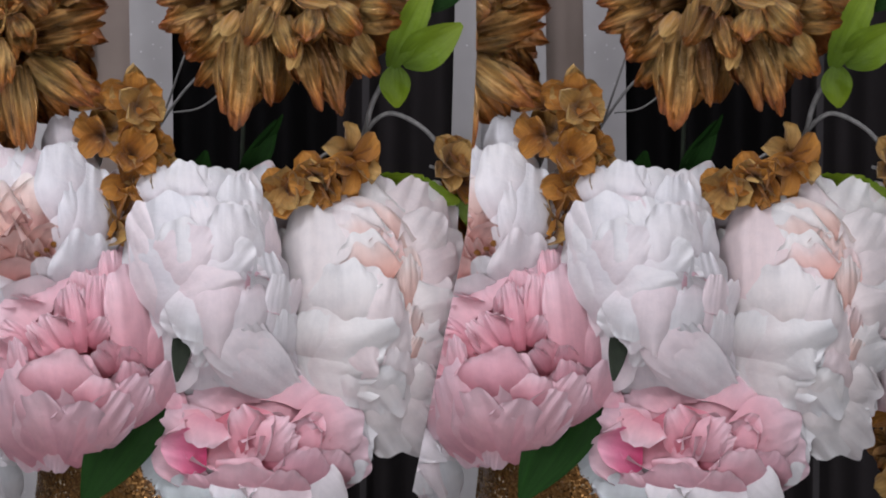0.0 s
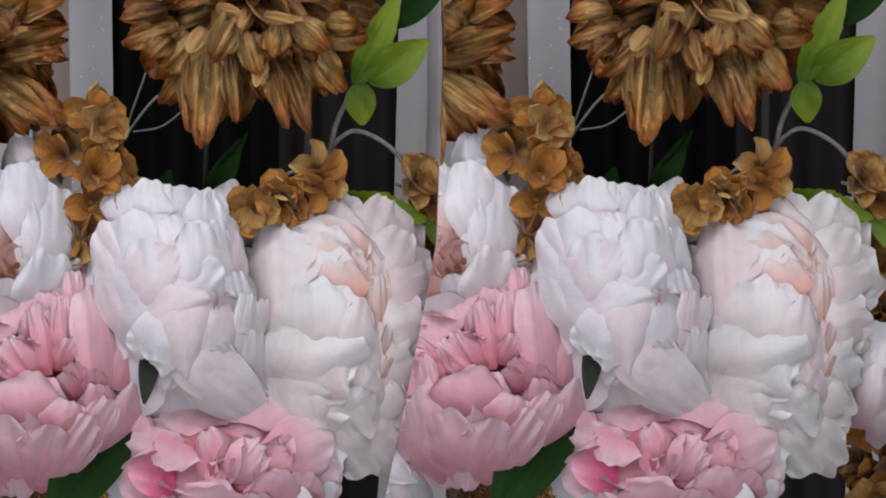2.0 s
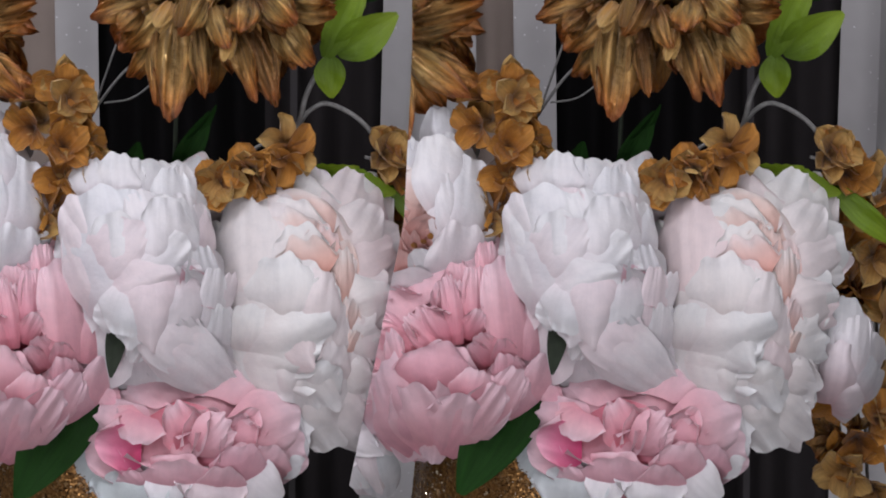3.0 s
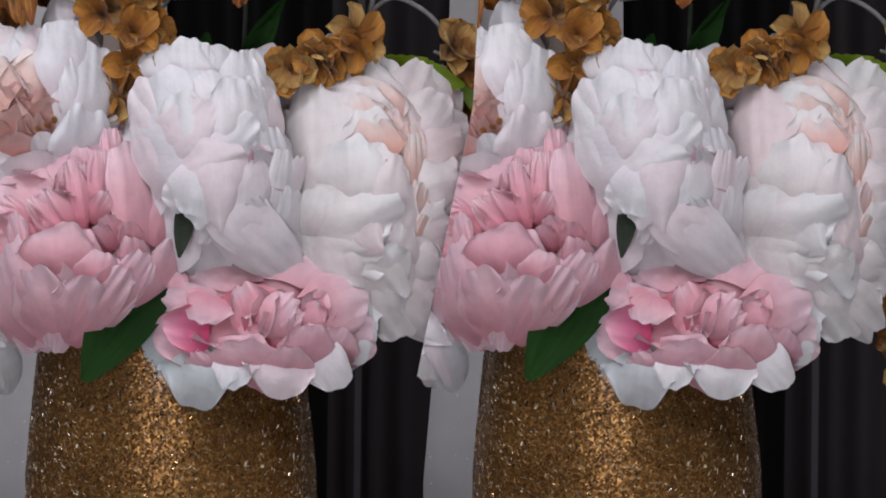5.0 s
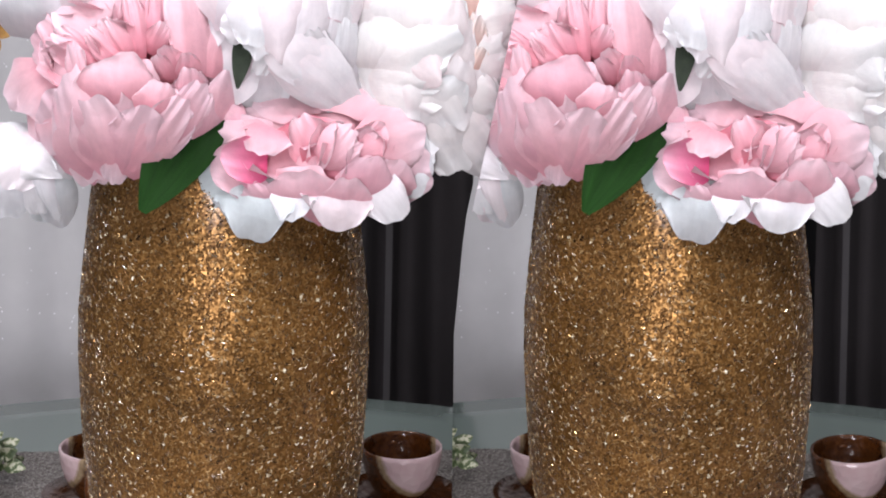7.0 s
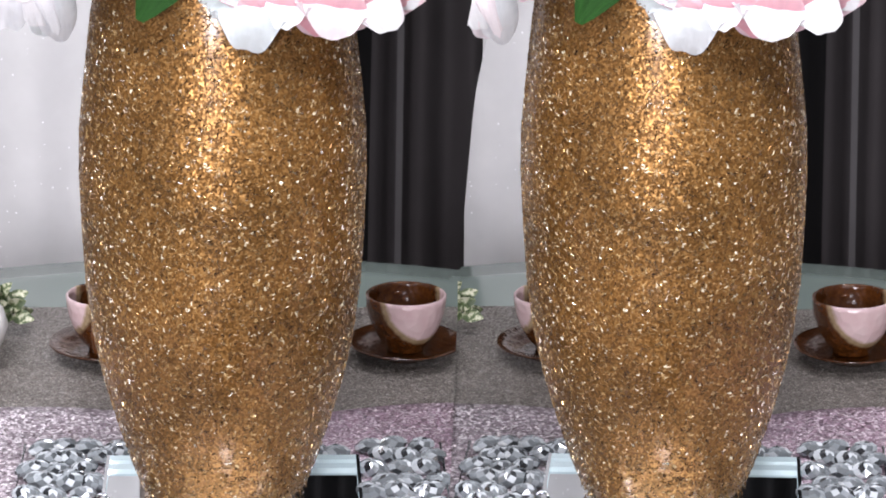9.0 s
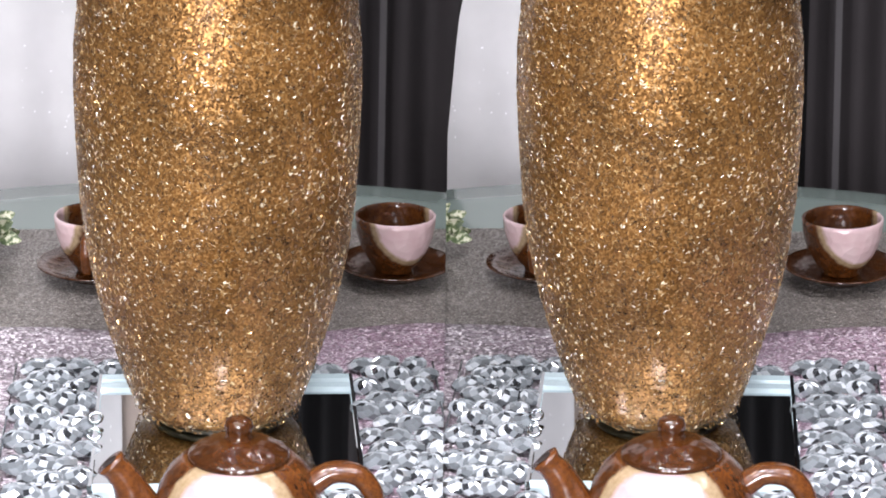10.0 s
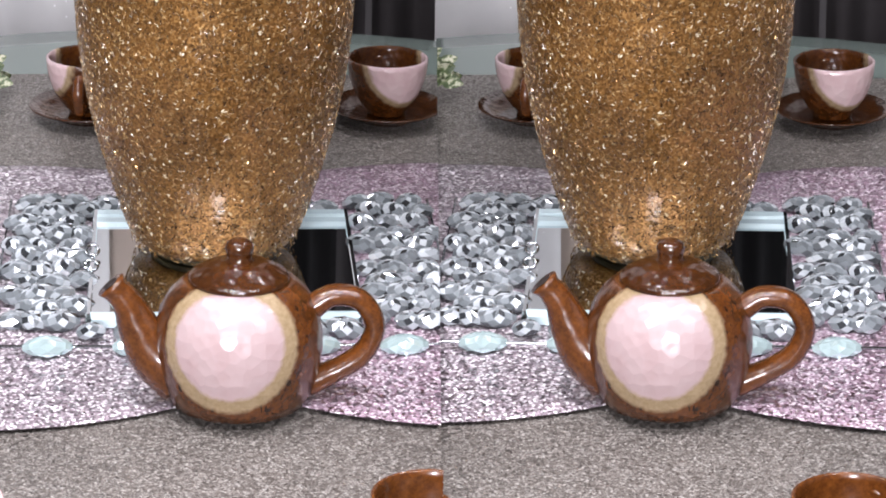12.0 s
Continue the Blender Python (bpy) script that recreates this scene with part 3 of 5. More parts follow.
def drape(parent, mat, rows, bulge=0.1, cup=0.25, curl=0.07, frill=0.02, wave=1.0, point=0.0, base=0.55, round_off=0.42, uv0=0.35, layers=2, hollow=0.0, nu=28, nv=18):
    """Open petals of a flower, each from its foot to its rim over the swell of the bloom. A row holds, in millimetres in the flower's
    own frame: x, y of the foot, x, y of the rim, the width, and how far foot and rim stand off the swell. Looser petals of the same
    cloth lie under each one; hollow sinks the feet into the bloom."""
    sx, sy, sz = parent["swell"]
    for row, layer in ((r, k) for r in rows for k in reversed(range(layers))):
        fx, fy, tx, ty, wide, d0, d1 = (c / 1000 for c in row)
        seed = random.uniform(0, 1000)
        if layer:
            off, more = random.uniform(0.14, 0.32) * (-1) ** layer, random.uniform(0.86, 1.03)
            dx, dy = tx - fx, ty - fy
            reach = max(0.001, math.hypot(dx, dy))
            tx, ty = fx + dx * more - dy / reach * wide * off, fy + dy * more + dx / reach * wide * off
            wide, d0, d1 = wide * random.uniform(0.85, 1.05), d0 - 0.005 * layer, d1 - 0.005 * layer
        length = math.hypot(tx - fx, ty - fy)
        ax, ay = (tx - fx) / length, (ty - fy) / length
        size = min(length, wide)
        bend, lean, slant = random.uniform(-0.10, 0.10), random.uniform(-0.07, 0.07), random.uniform(-0.12, 0.12)
        swollen, cupped, rolled = bulge * random.uniform(0.75, 1.2), cup * random.uniform(0.75, 1.25), random.uniform(-0.03, 0.06)
        lobes = random.uniform(2.0, 3.4)
        drop, fringe = min(0.6, round_off * wide / length), 1.5 * frill * size / length
        verts, uvs, faces = [], [], []
        for j in range(nv + 1):
            v = j / nv
            w = wide / 2 * (base + (1 - base) * math.sin(math.pi / 2 * min(1.0, v / 0.62))) * (1 - point * max(0.0, v - 0.25) * 1.15)
            for i in range(nu + 1):
                u = 2 * i / nu - 1
                rag = slant * size / length * u + fringe * (0.8 * math.cos(lobes * math.pi * u + seed) + 1.6 * noise.noise((u * 2.1 + seed, 0.3, 0)) + 0.35 * noise.noise((u * 6 + seed, 5.0, 0)))
                run = v * (1 - drop * abs(u) ** (3.0 - 1.3 * point) * v) + rag * v**2
                a, c = run * length, u * w * (1 - 0.16 * v**5) + bend * length * v * v
                x, y = fx + ax * a - ay * c, fy + ay * a + ax * c
                swell = max(-0.9, 1 - (x / sx) ** 2 - (y / sy) ** 2) * sz
                rise = d0 + (d1 - d0) * v + swollen * size * math.sin(math.pi * v**0.85) - cupped * w * u * u + lean * c * v - hollow / 1000 * (1 - v)
                lip = noise.noise((u * 1.9 + seed, 3.0, 6.0))
                rise += size * v**6 * (curl + rolled + 0.09 * lip)
                fold = 0.06 * noise.noise((u * 1.6 + seed, v * 1.4, 1.0)) * (0.3 + v) + 0.02 * noise.noise((u * 3.6 + seed, v * 1.0, 4.0)) * (0.25 + v)
                fold += 0.10 * noise.noise((u * 3.4 + seed, v * 1.8, 8.0)) * v**3 + 0.045 * noise.noise((u * 7.5 + seed, v * 2.5, 3.0)) * v**4 + 0.035 * noise.noise((x * 40 + seed, y * 40, 2.0)) + 0.012 * noise.noise((x * 105 + seed, y * 105, 5.0))
                verts.append((x, y, swell + rise + wave * size * fold))
                uvs.append((0.5 + 0.5 * u, uv0 + (1 - uv0) * v))
        for j in range(nv):
            for i in range(nu):
                k = j * (nu + 1) + i
                faces.append((k, k + 1, k + nu + 2, k + nu + 1))
        part("petal", mesh_of("petal", verts, faces, M[mat], uvs), parent)


def dahlia(name, place, axis, size, label, spin=0.0):
    """A satin dahlia: long rolled petals in many rings, the outer ones hanging, the inner ones curled and crumpled."""
    s = size
    ob = thing(name, facing(place, axis, spin), label, "flower", "gold flowers in the vase")
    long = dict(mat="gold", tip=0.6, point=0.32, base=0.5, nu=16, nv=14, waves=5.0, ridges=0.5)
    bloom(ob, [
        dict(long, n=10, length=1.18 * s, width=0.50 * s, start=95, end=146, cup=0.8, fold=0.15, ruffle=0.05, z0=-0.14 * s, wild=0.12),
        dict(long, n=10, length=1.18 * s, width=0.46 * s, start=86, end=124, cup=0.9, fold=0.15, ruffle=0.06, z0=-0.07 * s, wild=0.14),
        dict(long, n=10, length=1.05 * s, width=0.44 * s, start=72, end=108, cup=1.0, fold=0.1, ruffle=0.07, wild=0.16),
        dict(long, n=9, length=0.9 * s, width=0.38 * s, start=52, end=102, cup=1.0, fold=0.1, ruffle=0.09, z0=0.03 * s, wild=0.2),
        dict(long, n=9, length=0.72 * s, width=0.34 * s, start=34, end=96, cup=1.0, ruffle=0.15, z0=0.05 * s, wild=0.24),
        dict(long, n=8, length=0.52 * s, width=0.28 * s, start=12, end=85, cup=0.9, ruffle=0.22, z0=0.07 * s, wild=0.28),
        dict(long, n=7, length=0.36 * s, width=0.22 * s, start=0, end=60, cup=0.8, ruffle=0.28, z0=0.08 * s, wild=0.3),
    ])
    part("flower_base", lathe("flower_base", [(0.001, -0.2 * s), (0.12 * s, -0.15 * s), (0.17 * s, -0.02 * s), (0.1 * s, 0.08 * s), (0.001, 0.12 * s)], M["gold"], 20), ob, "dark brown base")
    return ob


def floret_mesh(size, mat, petals=5):
    verts, faces, uvs = [], [], []
    for k in range(petals):
        v, f, uv = petal(size * random.uniform(0.85, 1.2), size * random.uniform(0.75, 1.0), 52 + random.uniform(-22, 22), 80 + random.uniform(-45, 35), cup=0.55, ruffle=0.14, tip=0.62, point=0.0, base=0.3,
                         turn=6.283 * k / petals + random.uniform(-0.3, 0.3), nu=8, nv=8)
        o = len(verts)
        verts += v
        uvs += uv
        faces += [tuple(i + o for i in q) for q in f]
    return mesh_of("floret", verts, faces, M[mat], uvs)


def sprig(name, points, spread, size, count, label, mats=("amber", "straw", "gold"), stem=True):
    """Gold hydrangea florets scattered along a line, on a thin stem."""
    base = Vector(points[0])
    ob = thing(name, Matrix.Translation(base), label, "flower", "gold florets round the bouquet")
    line = curve_points(points, 6)
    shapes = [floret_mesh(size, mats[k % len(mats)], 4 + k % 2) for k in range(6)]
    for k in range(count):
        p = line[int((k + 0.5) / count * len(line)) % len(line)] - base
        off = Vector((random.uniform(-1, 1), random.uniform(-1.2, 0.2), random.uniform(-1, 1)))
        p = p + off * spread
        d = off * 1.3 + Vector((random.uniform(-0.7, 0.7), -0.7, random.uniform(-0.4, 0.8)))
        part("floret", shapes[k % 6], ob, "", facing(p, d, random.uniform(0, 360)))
    if stem:
        part("stem", tube("stem", [p - base + Vector((0, 0.012, 0)) for p in line], 0.0016, M["stem"], 6), ob, "thin grey stem")
    return ob


def leaf(parent, a, b, width, mat, droop=0.2, twist=0.0, label="", serrate=0.0, nu=8, nv=14):
    """One leaf from a to b in the parent's frame, folded along its midrib."""
    a, b = Vector(a), Vector(b)
    d = b - a
    side = d.cross(Vector((0, -1, 0.25))).normalized()
    side = (Matrix.Rotation(twist, 3, d.normalized()) @ side).normalized()
    up = side.cross(d).normalized()
    verts, uvs, faces = [], [], []
    for j in range(nv + 1):
        v = j / nv
        w = width / 2 * (math.sin(math.pi * min(1, v * 0.93 + 0.035) ** 0.8) ** 0.85)
        c = a + d * v + up * (droop * d.length * (v - v * v) * 1.5)
        for i in range(nu + 1):
            u = 2 * i / nu - 1
            ww = w * (1 + (serrate * (j % 2) if abs(u) > 0.9 else 0))
            verts.append(c + side * (u * ww) + up * (0.28 * abs(u) * w + 0.05 * w * math.sin(9 * v + 4 * u)))
            uvs.append((0.5 + 0.5 * u, v))
    for j in range(nv):
        for i in range(nu):
            k = j * (nu + 1) + i
            faces.append((k, k + 1, k + nu + 2, k + nu + 1))
    return part("leaf", mesh_of("leaf", verts, faces, M[mat], uvs), parent, label)


def lay(parent, mat, rows, bulge=0.10, cup=0.22, ruffle=1.6, point=0.0, ridges=0.0, base=0.66, drop=0.46, layers=3, nu=22, nv=20):
    """Single petals of a flower, each from its foot to its rim (x, y, z of both) and with its width; they open towards the front of
    the bouquet. Every petal is backed by a looser one of the same cloth."""
    back = parent.matrix_basis.inverted()
    front = Vector((0, -0.956, 0.292))
    for bx, by, bz, tx, ty, tz, wide in rows:
        for layer in range(layers):
            seed = random.uniform(0, 1000)
            foot, rim = Vector((bx, by, bz)), Vector((tx, ty, tz))
            d = rim - foot
            n = (front - d * (front.dot(d) / d.dot(d))).normalized()
            if layer:
                d = d * random.uniform(0.78, 1.04) + d.cross(n).normalized() * random.uniform(-0.42, 0.42) * wide
                foot = foot - n * 0.006 * layer
            length = d.length
            side = d.cross(n).normalized()
            w0 = wide / 2 * (1 if layer == 0 else random.uniform(0.7, 1.05))
            lean, slant, curl = random.uniform(-0.35, 0.35), random.uniform(-0.14, 0.14), random.uniform(0.02, 0.16)
            verts, uvs, faces = [], [], []
            for j in range(nv + 1):
                v = j / nv
                w = w0 * (base + (1 - base) * math.sin(math.pi / 2 * min(1.0, v / 0.72))) * (1 - point * max(0.0, v - 0.3) * 1.25) * (1 - 0.10 * v**4)
                for i in range(nu + 1):
                    u = 2 * i / nu - 1
                    rag = 0.07 * noise.noise((u * 1.6 + seed, 0.3, 0)) + 0.045 * noise.noise((u * 4.5 + seed, 5.0, 0)) + 0.02 * noise.noise((u * 11 + seed, 9.0, 0))
                    run = v * (1 - drop * abs(u) ** (2.3 - 0.8 * point) * v + (rag + slant * u) * v)
                    x, y = u * w, run * length
                    wave = 0.0055 * noise.noise((x * 38 + seed, y * 26, 1.0)) * (0.25 + v) + 0.0024 * noise.noise((x * 95 + seed, y * 42, 4.0)) * (0.15 + v * v)
                    wave += 0.0013 * noise.noise((x * 200 + seed, y * 45, 8.0)) * (0.3 + v)
                    wave *= ruffle * min(1.0, wide / 0.045)
                    crease = ridges * w * (1.2 * noise.noise((u * 2.4 + seed, v * 1.0, 2.0)) + 0.35 * math.sin(5.5 * u + 4.0 * noise.noise((v * 1.2, seed, 2.0)))) * math.sin(math.pi * min(1.0, 0.15 + v * 0.8))
                    rise = bulge * length * math.sin(math.pi * v**0.9) + curl * length * v**5 - cup * w * u * u + lean * x * v + wave + crease
                    verts.append(back @ (foot + d.normalized() * y + side * x + n * rise))
                    uvs.append((0.5 + 0.5 * u, 0.45 + 0.55 * v if not ridges else 0.25 + 0.75 * v))
            for j in range(nv):
                for i in range(nu):
                    k = j * (nu + 1) + i
                    faces.append((k, k + 1, k + nu + 2, k + nu + 1))
            part("petal", mesh_of("petal", verts, faces, M[mat], uvs), parent)


# ---- the room ----


def box(name, lo, hi, material, label, category):
    (x0, y0, z0), (x1, y1, z1) = lo, hi
    v = [(x, y, z) for z in (z0, z1) for y in (y0, y1) for x in (x0, x1)]
    f = [(0, 2, 3, 1), (4, 5, 7, 6), (0, 1, 5, 4), (2, 6, 7, 3), (0, 4, 6, 2), (1, 3, 7, 5)]
    return tagged(new(name, mesh_of(name, v, f, material, smooth=False)), label, category, kind="structure")


TOP, DOWN = 1.90, -0.76
box("floor", (-2.6, -4.6, DOWN - 0.1), (2.8, 1.6, DOWN), M["floor"], "plain grey tiled floor of the room", "floor")
box("ceiling", (-2.6, -4.6, TOP), (2.8, 1.6, TOP + 0.1), M["ceiling"], "flat grey painted ceiling", "ceiling")
box("wall_north", (-2.6, 1.6, DOWN), (2.8, 1.75, TOP), M["wall"], "taupe painted wall behind the curtains", "wall")
box("wall_south", (-2.6, -4.75, DOWN), (2.8, -4.6, TOP), M["wall"], "taupe painted wall facing the tables", "wall")
box("wall_west", (-2.75, -4.6, DOWN), (-2.6, 1.6, TOP), M["wall"], "taupe painted side wall", "wall")
box("wall_east", (2.8, -4.6, DOWN), (2.95, 1.6, TOP), M["wall"], "taupe painted side wall", "wall")

# ---- curtains ----


def curtain(name, x0, x1, y, folds, depth, mat, label, sharp=1.0):
    """A hanging cloth with soft vertical folds, from the rail to the floor."""
    nx, nz = max(10, int((x1 - x0) / 0.006)), 20
    ob = thing(name, pose(0, 0, 0), label, "curtain", "curtains behind the tables")
    seed = random.uniform(0, 99)
    verts, faces = [], []
    for j in range(nz + 1):
        z = DOWN + 0.01 + (TOP - 0.06 - DOWN) * j / nz
        for i in range(nx + 1):
            x = x0 + (x1 - x0) * i / nx
            q = x * folds + 0.6 * noise.noise((x * 3, seed, 0))
            wave = math.sin(2 * math.pi * q)
            yy = y + depth * (abs(wave) ** sharp * (1 if wave > 0 else -1) + 0.7 * noise.noise((x * 9, z * 0.6, seed)))
            verts.append((x + 0.004 * noise.noise((x * 8, z * 1.5, seed + 5)), yy, z))
    for j in range(nz):
        for i in range(nx):
            k = j * (nx + 1) + i
            faces.append((k, k + 1, k + nx + 2, k + nx + 1))
    back = len(verts)
    verts += [(vx, vy + 0.002, vz) for vx, vy, vz in verts]
    faces += [tuple(i + back for i in f[::-1]) for f in faces]
    part("cloth", mesh_of("cloth", verts, faces, M[mat]), ob)
    part("curtain_rail", tube("curtain_rail", [(x0, y, TOP - 0.045), (x1, y, TOP - 0.045)], 0.012, M["wire"], 8), ob, "thin metal rail")
    return ob


curtain("curtain", -0.62, -0.113, 0.985, 9, 0.012, "white_sheer", "white sheer curtain with small sparkling sequins")
curtain("curtain", -0.120, -0.060, 1.02, 12, 0.004, "tan_cloth", "narrow tan cloth curtain between white sheers")
curtain("curtain", -0.069, -0.018, 0.985, 11, 0.006, "white_sheer", "narrow white sheer curtain with sequins")
curtain("curtain", -0.06, 0.185, 1.06, 13, 0.016, "black_cloth", "black pleated curtain behind the vase")
curtain("curtain", 0.18, 0.33, 1.045, 15, 0.014, "slate_cloth", "dark grey pleated curtain")
curtain("curtain", 0.212, 0.220, 1.022, 30, 0.002, "ash_cloth", "thin ash grey edge of the dark curtain")
curtain("curtain", 0.318, 0.365, 0.99, 14, 0.006, "white_sheer", "pale grey sheer curtain with sequins")
curtain("curtain", 0.36, 0.62, 1.01, 9, 0.012, "white_sheer", "pale sheer curtain gathered in folds")

# ---- table and cloths ----


def disc_sheet(name, cx, cy, radius, z, thick, mat, edge=0.0, steps=120, rings=14):
    prof = [(0.0005, z - thick)] + [(radius * k / rings, z - thick) for k in range(1, rings)] + [(radius - edge, z - thick), (radius, z - thick / 2), (radius - edge, z)]
    prof += [(radius * k / rings, z) for k in range(rings - 1, 0, -1)] + [(0.0005, z)]
    me = lathe(name, prof, mat, steps)
    me.transform(Matrix.Translation((cx, cy, 0)))
    return me


table = thing("round_table", pose(0, -0.08, 0), "round table with a sea-green frosted glass top", "table")
part("tabletop", disc_sheet("tabletop", 0, 0, 0.78, -0.004, 0.012, M["glass_top"], 0.004), table, "sea-green glass top")
part("pedestal", lathe("pedestal", [(0.28, DOWN + 0.001), (0.28, DOWN + 0.03), (0.06, DOWN + 0.06), (0.05, -0.1), (0.2, -0.02), (0.2, -0.0165)], M["wire"], 40), table, "metal pedestal")

runner = thing("table_runner", pose(0, 0, 0), "charcoal grey table runner with silver glitter threads", "table runner")
rv, rf = [], []
for j in range(31):
    for i in range(41):
        x, y = -0.60 + 1.2 * i / 40, -0.80 + 1.312 * j / 30
        if j == 30:
            y += 0.003 * noise.noise((x * 30, 0, 0))
        lim = math.sqrt(max(0.0, 0.775**2 - (y + 0.08) ** 2))
        rv.append((max(-lim, min(lim, x)), y, -0.0025 + 0.0008 * noise.noise((x * 12, y * 12, 0))))
for j in range(30):
    for i in range(40):
        k = j * 41 + i
        rf.append((k, k + 1, k + 42, k + 41))
part("cloth", mesh_of("cloth", rv, rf, M["runner"]), runner)


def place_mat(cx, cy, radius, z, mat, label):
    ob = thing("round_placemat", pose(cx, cy, 0), label, "placemat", "glitter placemats under the vase")
    part("mat", disc_sheet("mat", 0, 0, radius, z, 0.0014, M[mat], 0.0006), ob)
    return ob


place_mat(-0.185, -0.125, 0.318, 0.0020, "silver_mat", "round silver glitter placemat on the runner")
place_mat(0.235, -0.125, 0.322, 0.0035, "pink_mat", "round pink-silver glitter placemat on the runner")

# ---- mirror tray with crystals ----
TX0, TX1, TY0, TY1 = -0.103, 0.134, -0.238, 0.032
tray = thing("mirror_tray", pose((TX0 + TX1) / 2, (TY0 + TY1) / 2, 0.004), "square mirror tray framed with faceted crystals", "tray")
hx, hy = (TX1 - TX0) / 2, (TY1 - TY0) / 2


def slab(name, x0, x1, y0, y1, z0, z1, mat, bevel):
    bm = bmesh.new()
    bmesh.ops.create_cube(bm, size=1, matrix=Matrix.Translation(((x0 + x1) / 2, (y0 + y1) / 2, (z0 + z1) / 2)) @ Matrix.Diagonal((x1 - x0, y1 - y0, z1 - z0, 1)))
    top = [e for e in bm.edges if all(v.co.z > (z0 + z1) / 2 for v in e.verts)]
    bmesh.ops.bevel(bm, geom=top, offset=bevel, segments=1, affect="EDGES")
    me = bpy.data.meshes.new(name)
    bm.to_mesh(me)
    bm.free()
    me.materials.append(mat)
    return me


part("mirror", slab("mirror", -hx + 0.004, hx - 0.004, -hy + 0.010, hy - 0.010, 0, 0.008, M["mirror"], 0.0005), tray, "flat mirror plate")
for x0, x1, y0, y1 in ((-hx, hx, hy - 0.043, hy - 0.0225), (-hx, hx, hy - 0.0215, hy - 0.001), (-hx, hx, -hy, -hy + 0.012), (-hx, -hx + 0.005, -hy, hy), (hx - 0.005, hx, -hy, hy)):
    part("bevelled_strip", slab("bevelled_strip", x0, x1, y0, y1, 0.0, 0.0115, M["bevel" if x1 - x0 > 0.1 else "mirror"], 0.004), tray, "bevelled mirror strip")


def gem_mesh(a, b, h, mat, n=8):
    """A plump oval cut stone, flat below: rows of lozenge facets that meet round a small table."""
    rings = [(0.86, 0.0), (1.0, 0.22), (0.95, 0.48), (0.76, 0.74), (0.46, 0.93), (0.17, 1.0)]
    verts = []
    for k, (r, z) in enumerate(rings):
        for i in range(n):
            t = 2 * math.pi * (i + 0.5 * (k % 2)) / n
            squeeze = 1 - 0.3 * abs(math.cos(t)) ** 3
            verts.append((a * r * math.cos(t), b * r * math.sin(t) * squeeze, h * z))
    last = len(rings) - 1
    faces = [tuple(last * n + i for i in range(n)), tuple(range(n))[::-1]]
    for k in range(last):
        for i in range(n):
            side = (i + k % 2) % n
            near, far = (k + 1) * n + (side - 1) % n, (k + 1) * n + side
            if k + 2 <= last:
                faces.append((k * n + i, far, (k + 2) * n + i, near))
            else:
                faces.append((k * n + i, far, near))
    for i in range(n):
        faces.append((i, (i + 1) % n, n + i))
    loose, own = [], []
    for f in faces:
        own.append(tuple(range(len(loose), len(loose) + len(f))))
        loose += [verts[i] for i in f]
    return mesh_of("crystal", loose, own, mat, smooth=False)


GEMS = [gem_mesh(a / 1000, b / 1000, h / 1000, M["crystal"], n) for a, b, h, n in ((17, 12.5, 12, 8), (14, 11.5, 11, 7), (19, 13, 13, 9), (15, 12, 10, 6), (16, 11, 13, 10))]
random.seed(11)


def gem_field(x0, x1, y0, y1, cols, rows):
    for j in range(rows):
        for i in range(cols):
            x = x0 + (x1 - x0) * (i + 0.5 + (0.28 if j % 2 else -0.22)) / cols
            y = y0 + (y1 - y0) * (j + 0.5) / rows
            part("crystal", GEMS[random.randrange(5)], tray, "", pose(x + random.uniform(-0.004, 0.004), y + random.uniform(-0.004, 0.004), 0.002, random.uniform(-2, 22), random.uniform(-14, 14), random.uniform(-40, 40)))


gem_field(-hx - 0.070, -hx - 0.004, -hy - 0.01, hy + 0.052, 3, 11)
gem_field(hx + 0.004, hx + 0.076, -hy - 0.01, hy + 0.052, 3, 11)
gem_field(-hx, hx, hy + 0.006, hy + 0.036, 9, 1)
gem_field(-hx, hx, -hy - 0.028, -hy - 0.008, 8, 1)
AQUA = gem_mesh(0.022, 0.014, 0.012, M["aqua"])
for k in range(5):
    part("crystal", AQUA, tray, "aqua crystal on a wire", pose(-hx - 0.03 + (2 * hx + 0.06) * k / 4, -hy - 0.052, 0.001, 6, 0, 4))
part("wire", tube("wire", [(-hx - 0.075, -hy - 0.052, 0.005), (0, -hy - 0.0525, 0.004), (hx + 0.08, -hy - 0.052, 0.005)], 0.0016, M["wire"], 8), tray, "thin silver wire")
for s in (-1, 1):
    part("wire", tube("wire", [(s * (hx + 0.078), -hy - 0.052, 0.005), (s * (hx + 0.079), 0, 0.004), (s * (hx + 0.078), hy + 0.04, 0.005)], 0.0014, M["wire"], 8), tray, "thin silver wire")
ring = [(0.0058 * math.cos(a), 0.0058 * math.sin(a), 0) for a in np.linspace(0, 2 * math.pi, 17)]
for yy in (0.016, -0.022):
    part("link_ring", tube("link_ring", ring, 0.0015, M["wire"], 8), tray, "round metal link", pose(-hx + 0.002, yy, 0.014, 35, 0, 0))

# ---- vase ----
VASE = [(0.0, 0.0735), (0.012, 0.0785), (0.030, 0.0850), (0.066, 0.0962), (0.105, 0.1068), (0.146, 0.1150), (0.19, 0.1202), (0.24, 0.1228), (0.29, 0.1245), (0.33, 0.1235), (0.37, 0.1195), (0.43, 0.1125), (0.46, 0.1075), (0.49, 0.100)]


def vase_radius(z):
    return float(np.interp(z, [p[0] for p in VASE], [p[1] for p in VASE]))


